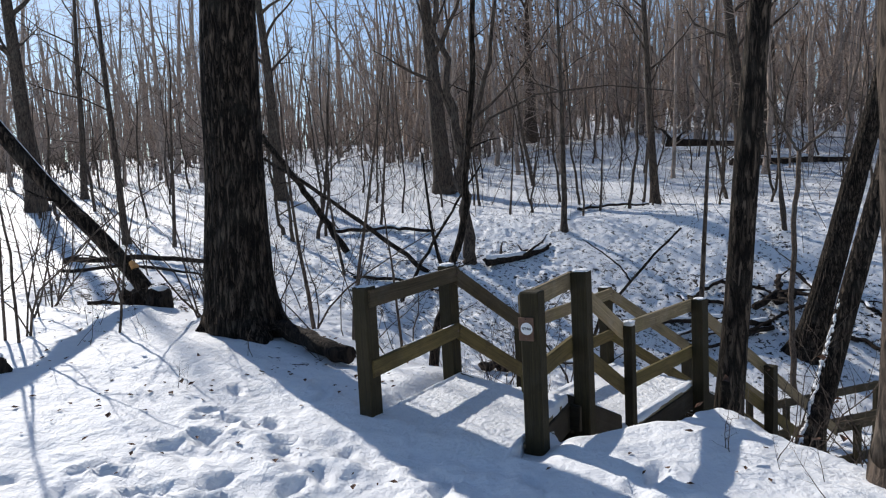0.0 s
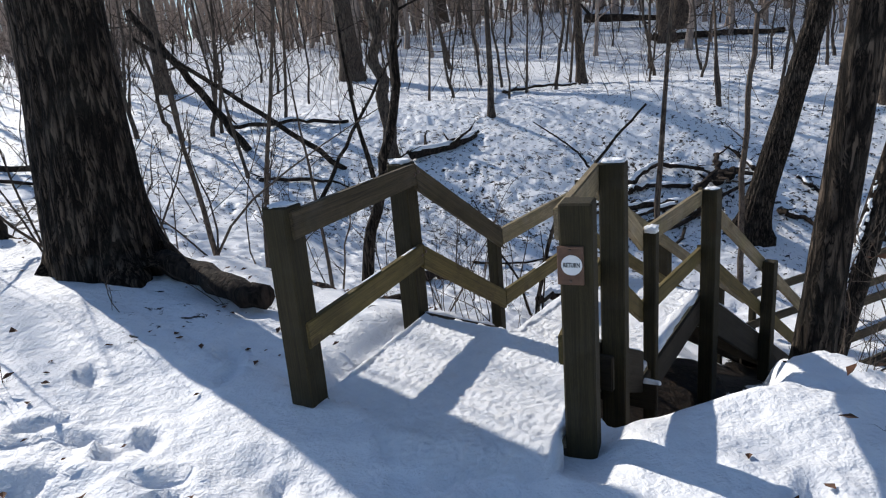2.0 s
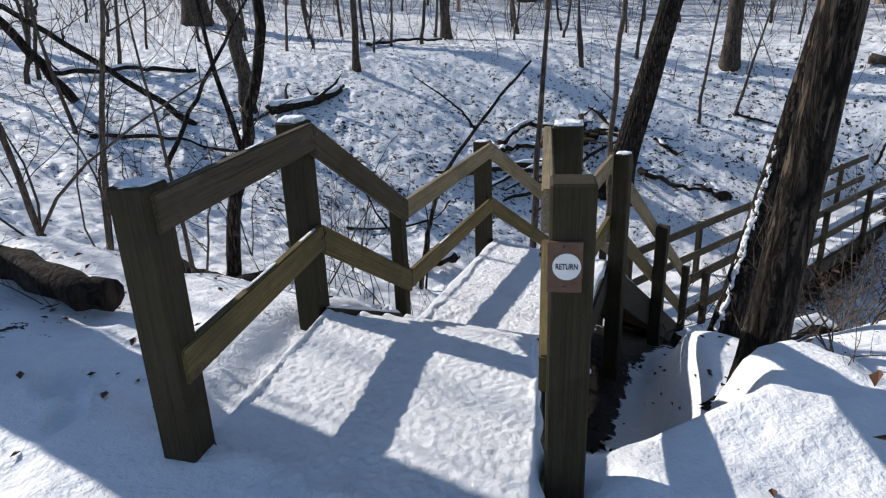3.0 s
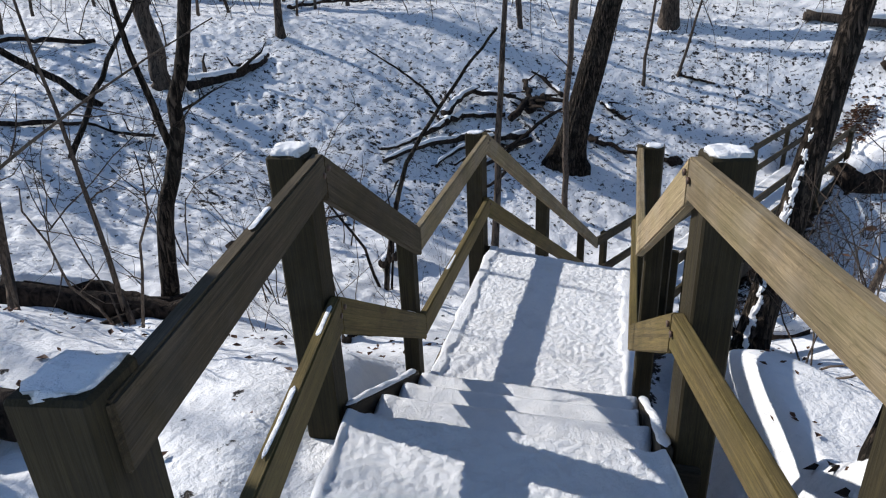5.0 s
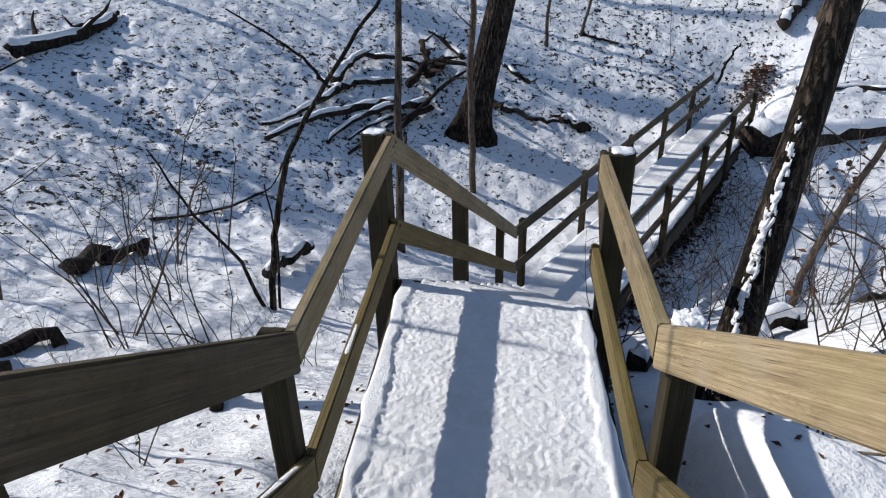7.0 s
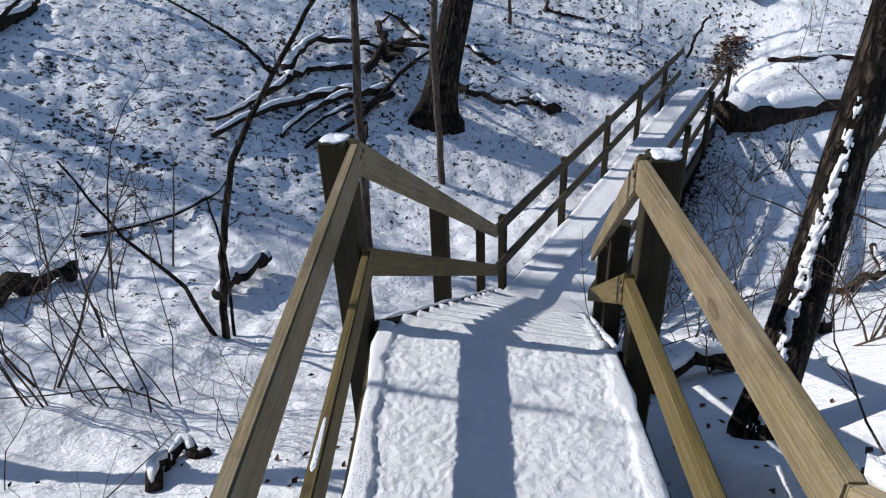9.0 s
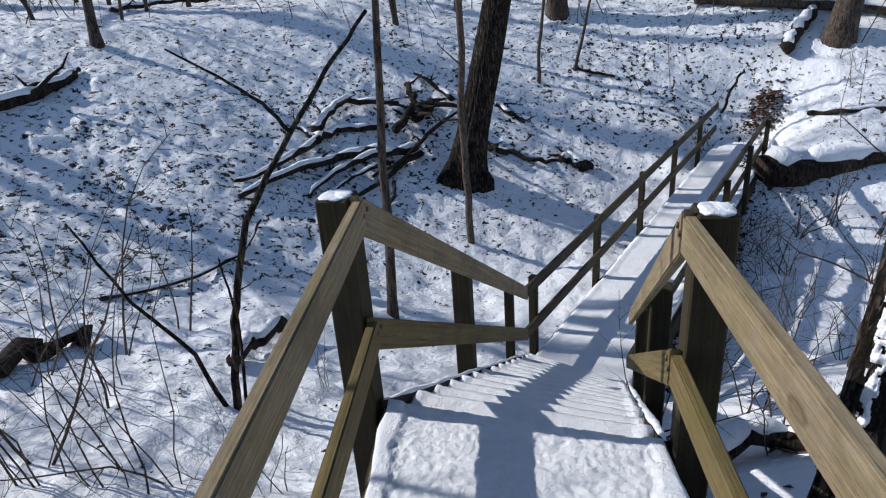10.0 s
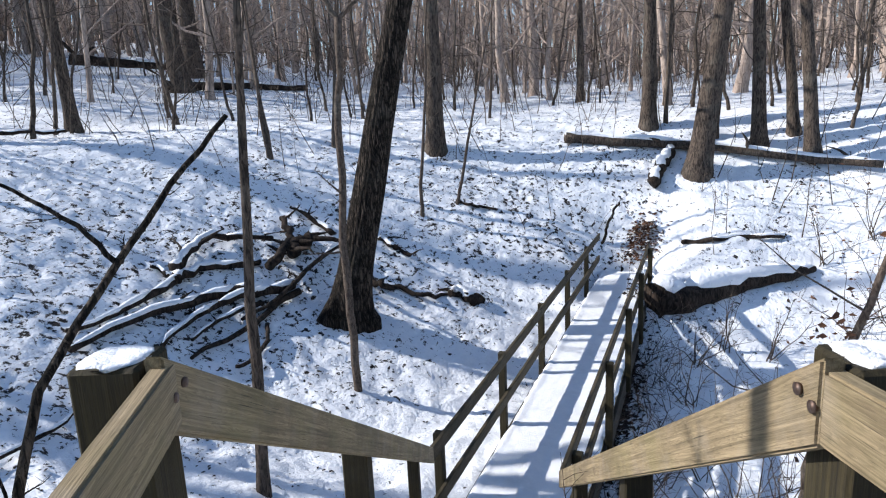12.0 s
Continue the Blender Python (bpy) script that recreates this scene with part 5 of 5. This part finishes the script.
# ---- shrubs and brush near the walk ----
def shrub(x, y, h, stems, seed, label="thin leafless shrub standing in the snow", leaves=0, spread=0.35, r=0.008):
    rng = random.Random(seed)
    root = new("shrub")
    tagged(root, label, "shrub", "shrubs along the stairs")
    root.matrix_basis = Matrix.Translation((x, y, float(land(x, y)) - 0.06))
    ends = []
    for _ in range(stems):
        s = Soup()
        p = Vector((rng.gauss(0, 0.06), rng.gauss(0, 0.06), 0))
        ln = h * rng.uniform(0.55, 1.0)
        line = wander(rng, p, Vector((rng.gauss(0, spread), rng.gauss(0, spread), 1)), ln, 6, 0.17, 0.02)
        rr = r * rng.uniform(0.7, 1.3)
        s.tube(line, [rr * (1 - 0.75 * k / 6) for k in range(7)], 5)
        twigs(s, rng, line, rr * 0.7, ln * 0.38, 6, 1, 3, 0.25, 0.8)
        ends += line[3:]
        s.make("stem", M_BARK3, root)
    if leaves:
        v, f = [], []
        for _ in range(leaves):
            p = rng.choice(ends) + Vector((rng.gauss(0, 0.12), rng.gauss(0, 0.12), rng.gauss(0, 0.12)))
            add_leaf(v, f, p, rng.uniform(0.03, 0.06), rng)
        obj_from("foliage", v, f, M_LEAF, root, "curled dead brown leaves", shade=False)
    return root


LOW_BRUSH = [(0.93, 10.88), (1.16, 10.95), (0.65, 11.03), (0.45, 11.18), (1.27, 10.65), (1.28, 12.3), (0.2, 9.9), (1.5, 9.9), (-0.2, 9.2), (0.3, 8.6), (2.9, 11.6), (1.9, 10.2)]
for i, (x, y) in enumerate(LOW_BRUSH):
    shrub(x, y, 2.3 if i < 6 else 1.3, 3 if i < 6 else 4, 300 + i, r=0.0075 if i < 6 else 0.004, spread=0.22)
for i, (x, y) in enumerate([(0.63, 11.27), (1.17, 12.06), (0.69, 12.79), (2.11, 13.51), (-0.3, 12.4), (1.5, 13.1)]):
    shrub(x, y, 2.7, 2, 390 + i, "slender leafless stems rising from the snow", 0, 0.3, 0.011)
RIGHT_BRUSH = [(5.4, 7.4), (6.3, 8.6), (5.0, 6.9), (3.4, 6.6), (7.5, 9.3), (9.2, 10.3), (6.9, 7.2), (4.5, 8.9), (8.4, 8.6), (3.9, 6.3), (5.8, 8.9), (4.9, 8.3), (6.0, 7.8), (7.2, 8.2), (7.9, 9.6), (9.6, 9.4), (10.4, 10.6), (8.8, 9.2), (5.5, 6.5), (6.6, 6.4)]
for i, (x, y) in enumerate(RIGHT_BRUSH):
    shrub(x, y, 1.9, 5, 330 + i, "tangled bare shrub below the stairs", 5 if i % 3 == 0 else 0, 0.45, 0.008)
FAR_BRUSH = [(13.2, 12.0), (11.7, 11.4), (14.2, 11.0), (13.9, 11.7), (12.6, 10.4), (15.9, 10.0), (16.4, 9.2), (14.8, 9.6), (17.6, 10.9), (18.8, 10.2)]
for i, (x, y) in enumerate(FAR_BRUSH):
    shrub(x, y, 2.6 if i > 4 else 1.5, 6, 350 + i, "tangled bare shrub clinging to dead brown leaves", 40 if i > 4 else 0, 0.5, 0.012)
NEAR_WEEDS = [(1.73, 4.21), (2.02, 4.08), (2.05, 3.75), (2.0, 4.8), (1.5, 5.0), (2.4, 4.9), (-2.3, 5.6), (-3.9, 6.6), (-4.2, 7.4), (-2.1, 6.6), (-1.5, 7.0), (-3.2, 6.9), (-4.8, 8.2)]
for i, (x, y) in enumerate(NEAR_WEEDS):
    shrub(x, y, 0.45 if i < 7 else 0.8, 2, 370 + i, "dry weed stalk poking through the snow", 3 if i in (0, 2, 6, 7) else 0, 0.4, 0.0035)
MID_BRUSH = [(-1.9, 8.6), (-1.5, 9.2), (-3.3, 8.3), (-3.7, 9.6), (-2.6, 9.0), (-4.9, 9.2), (-5.6, 8.9), (-0.9, 9.6), (-3.0, 11.0), (-4.4, 11.2), (-1.8, 13.4), (-0.4, 14.2), (-2.6, 15.2), (-5.4, 13.0), (-6.6, 10.6), (-5.2, 7.9), (-4.6, 7.0), (-6.1, 9.6), (-7.4, 12.2), (-3.9, 12.4), (-4.8, 10.2), (-6.9, 14.1), (-5.0, 15.0), (-3.4, 13.8), (-8.2, 13.4), (-5.9, 11.8), (-7.6, 10.2)]
for i, (x, y) in enumerate(MID_BRUSH):
    shrub(x, y, 2.8, 3, 400 + i, "slender leafless stems rising from the snow", 0, 0.3, 0.012)


# ---- dead leaves ----
def leaf_litter():
    rng = random.Random(31)
    v, f = [], []
    while len(f) < 4 * 3600:
        x, y = rng.uniform(-6, 20), rng.uniform(8.5, 24)
        z = float(land(x, y))
        thick = 0.1 + 0.9 * math.exp(-((z + 1.8) / 1.2) ** 2)
        if y < 13.8 and x < 11.5 and rng.random() > 0.06 + 0.2 * max(0, y - 12.8):
            continue
        if x > 11.5 and rng.random() > 0.3:
            continue
        if value_noise(np.array(x * 0.8), np.array(y * 0.8), 41) * 0.6 + 0.35 < rng.random() * 1.2 - thick * 0.5 or deck_gap(np.array(x), np.array(y)) < 0.05:
            continue
        for _ in range(rng.randint(1, 3)):
            u, w = x + rng.gauss(0, 0.05), y + rng.gauss(0, 0.05)
            add_leaf(v, f, Vector((u, w, top_of(u, w) + 0.012)), rng.uniform(0.014, 0.036), rng, True)
    ob = obj_from("leaf_litter", v, f, M_LITTER, shade=False)
    tagged(ob, "dark wet leaves scattered over the snowy bank", "leaves", kind="stuff")
    v, f = [], []
    for _ in range(460):
        u, w = rng.gauss(0, 0.30), rng.gauss(0, 0.22)
        x, y = 16.55 + u, 14.7 + w
        heap = 0.34 * math.exp(-(u / 0.32) ** 2 - (w / 0.25) ** 2)
        add_leaf(v, f, Vector((x, y, top_of(x, y) + rng.uniform(0, 0.04) + heap * rng.uniform(0.4, 1.0))), rng.uniform(0.035, 0.07), rng)
    ob = obj_from("leaf_pile", v, f, M_LEAF, shade=False)
    tagged(ob, "heap of reddish brown leaves at the end of the footbridge", "leaves", kind="stuff")
    v, f = [], []
    for _ in range(800):
        x, y = rng.uniform(-5, 4.5), 3.2 + 6.3 * rng.random() ** 0.6
        if deck_gap(np.array(x), np.array(y)) < 0.1:
            continue
        add_leaf(v, f, Vector((x, y, top_of(x, y) + 0.008)), rng.uniform(0.012, 0.035), rng, True)
    ob = obj_from("leaf_litter", v, f, M_LEAF, shade=False)
    tagged(ob, "sparse leaf crumbs on the snow beside the trail", "leaves", kind="stuff")


leaf_litter()

# ---- the woods beyond: a few trees built once, then copied ----
KINDS = []
for i in range(11):
    rng = random.Random(200 + i)
    KINDS.append(build_tree("forest_tree", rng, rng.uniform(14, 19), (0.07, 0.09, 0.10, 0.12, 0.13, 0.15, 0.16, 0.18, 0.20, 0.24, 0.11)[i], (rng.uniform(-0.08, 0.08), rng.uniform(-0.08, 0.08)), M_BARK_HAZE, sides=7, limbs=15, first=0.07, limb_len=0.34, twig=8, depth=1, kink=0.045, parts=9, taper=0.8, rise=(0.1, 0.9), thin=0.02, label="tall bare forest tree rising from the snow", category="tree", group="trees of the surrounding woods"))


def free(x, y):
    """Whether a forest tree may stand here."""
    if -9 < x < 23 and -8 < y < 31:
        return False
    # the thin side towards the sun
    u = -0.616 * (x - 6) + 0.788 * (y - 14)
    w = 0.788 * (x - 6) + 0.616 * (y - 14)
    return not (0 < u < 34 and abs(w) < 13)


rng = random.Random(77)
spots = []
while len(spots) < 280:
    a = radians(rng.uniform(-50, 95)) if rng.random() < 0.9 else rng.uniform(0, 6.283)
    d = 17 + 62 * rng.random() ** 0.75
    x, y = 3 + d * math.sin(a), 8 + d * math.cos(a)
    if free(x, y) and all((x - u) ** 2 + (y - v) ** 2 > 1.6 for u, v in spots):
        spots.append((x, y))
for i, (x, y) in enumerate(spots):
    src = KINDS[i % len(KINDS)]
    m = Matrix.Translation((x, y, float(land(x, y)))) @ Matrix.Rotation(rng.uniform(0, 6.283), 4, "Z")
    s = rng.uniform(0.7, 1.15)
    if i < len(KINDS):
        src.matrix_basis = m @ Matrix.Scale(s, 4)
    else:
        copy_thing(src, m)


# young trees between the tall ones
YOUNG = []
for i in range(7):
    rng = random.Random(500 + i)
    YOUNG.append(build_tree("young_tree", rng, rng.uniform(4.5, 8.5), rng.uniform(0.035, 0.07), (rng.uniform(-0.2, 0.2), rng.uniform(-0.2, 0.2)), M_BARK2, sides=6, limbs=11, first=0.12, limb_len=0.42, twig=6, depth=1, kink=0.09, parts=8, taper=0.85, rise=(0.1, 1.0), thin=0.009, flare=1.1, label="crooked bare young tree in the snowy woods", category="young tree", group="young trees of the woods"))
rng = random.Random(88)
made = 0
while made < 170:
    a = radians(rng.uniform(-50, 92))
    d = 15 + 36 * rng.random()
    x, y = 2 + d * math.sin(a), 8 + d * math.cos(a)
    if -4.5 < x < 19 and y < 25 or (x > 8 and y < 20 and x < 22) or deck_gap(np.array(x), np.array(y)) < 2:
        continue
    m = Matrix.Translation((x, y, float(land(x, y)))) @ Matrix.Rotation(rng.uniform(0, 6.283), 4, "Z")
    if made < len(YOUNG):
        YOUNG[made].matrix_basis = m
    else:
        copy_thing(YOUNG[made % len(YOUNG)], m)
    made += 1


def far_woods():
    """Trunks and twigs too far off to count."""
    s, rng = Soup(), random.Random(5)
    for _ in range(1500):
        a = radians(rng.uniform(-56, 103))
        d = 44 + 105 * rng.random() ** 1.4
        if radians(-64) < a < radians(-12) and d < 66:
            continue
        x, y = 3 + d * math.sin(a), 8 + d * math.cos(a)
        h, r = rng.uniform(13, 25), rng.uniform(0.06, 0.2)
        p = Vector((x, y, float(land(x, y)) - 0.3))
        line = wander(rng, p, Vector((rng.gauss(0, 0.09), rng.gauss(0, 0.09), 1)), h, 5, 0.12)
        s.tube(line, [r, r * 0.85, r * 0.7, r * 0.5, r * 0.3, r * 0.1], 4)
        twigs(s, rng, line, 0.04 + r * 0.28, h * 0.26, 12, 1 if d < 80 else 0, 3, 0.12)
    for _ in range(1700):
        a = radians(rng.uniform(-62, 108))
        d = rng.uniform(105, 175)
        x, y = 3 + d * math.sin(a), 8 + d * math.cos(a)
        h = rng.uniform(8, 26)
        p = Vector((x, y, float(land(x, y)) - 0.5))
        q = p + Vector((rng.gauss(0, 0.08) * h, rng.gauss(0, 0.08) * h, h))
        s.tube([p, p.lerp(q, 0.5), q], [0.26, 0.17, 0.02], 3)
    ob = s.make("far_woods", M_BARK_HAZE)
    return tagged(ob, "dense band of distant bare trees across the snow", "woods", kind="stuff")


far_woods()


def undergrowth():
    """Thin brush standing in the snow all through the woods."""
    s, rng = Soup(), random.Random(6)
    for _ in range(3800):
        a = radians(rng.uniform(-50, 92))
        d = 15 + 62 * rng.random() ** 0.7
        x, y = 2 + d * math.sin(a), 8 + d * math.cos(a)
        if deck_gap(np.array(x), np.array(y)) < 0.6:
            continue
        p = Vector((x, y, float(land(x, y)) - 0.1))
        h = rng.uniform(0.6, 2.2) * (1 + d / 60)
        line = wander(rng, p, Vector((rng.gauss(0, 0.3), rng.gauss(0, 0.3), 1)), h, 3, 0.14)
        r = rng.uniform(0.006, 0.014) * (1 + d / 50)
        s.tube(line, [r, r * 0.8, r * 0.6, r * 0.3], 3)
        twigs(s, rng, line, r * 0.7, h * 0.45, 4, 0, 3, 0.2)
    ob = s.make("undergrowth", M_BARK3)
    return tagged(ob, "thin leafless brush standing in the snow", "brush", kind="stuff")


undergrowth()


def bridge_tangle():
    """Dead stalks and vines under the footbridge, and dark leaves that stand for its shadow."""
    s, rng = Soup(), random.Random(9)
    v, f = [], []
    for _ in range(520):
        c = LEFT[4] + ALONG * rng.uniform(0.6, 9.2) + ACROSS * rng.uniform(0.9, 2.0)
        p = Vector((c.x, c.y, float(land(c.x, c.y)) - 0.05))
        h = rng.uniform(0.3, 0.95)
        line = wander(rng, p, Vector((rng.gauss(0, 0.7), rng.gauss(0, 0.7), 0.8)), h, 4, 0.3)
        r = rng.uniform(0.004, 0.011)
        s.tube(line, [r, r * 0.9, r * 0.7, r * 0.5, r * 0.25], 3)
    ob = s.make("bridge_brush", M_BARK3)
    tagged(ob, "tangle of dead stalks and vines beneath the footbridge", "brush", kind="stuff")
    # dark leaves laid along the bridge in place of the shade beneath it
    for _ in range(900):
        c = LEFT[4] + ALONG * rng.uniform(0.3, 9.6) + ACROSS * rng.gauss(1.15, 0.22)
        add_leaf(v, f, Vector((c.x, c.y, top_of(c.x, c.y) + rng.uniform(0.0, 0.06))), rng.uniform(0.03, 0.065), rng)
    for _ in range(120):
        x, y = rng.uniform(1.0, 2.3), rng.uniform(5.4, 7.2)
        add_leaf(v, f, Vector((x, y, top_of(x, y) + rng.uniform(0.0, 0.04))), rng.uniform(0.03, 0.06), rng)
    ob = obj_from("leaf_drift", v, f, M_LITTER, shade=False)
    tagged(ob, "dark leaves under the stairs, and added as shade beneath the footbridge", "leaves", kind="stuff")


bridge_tangle()
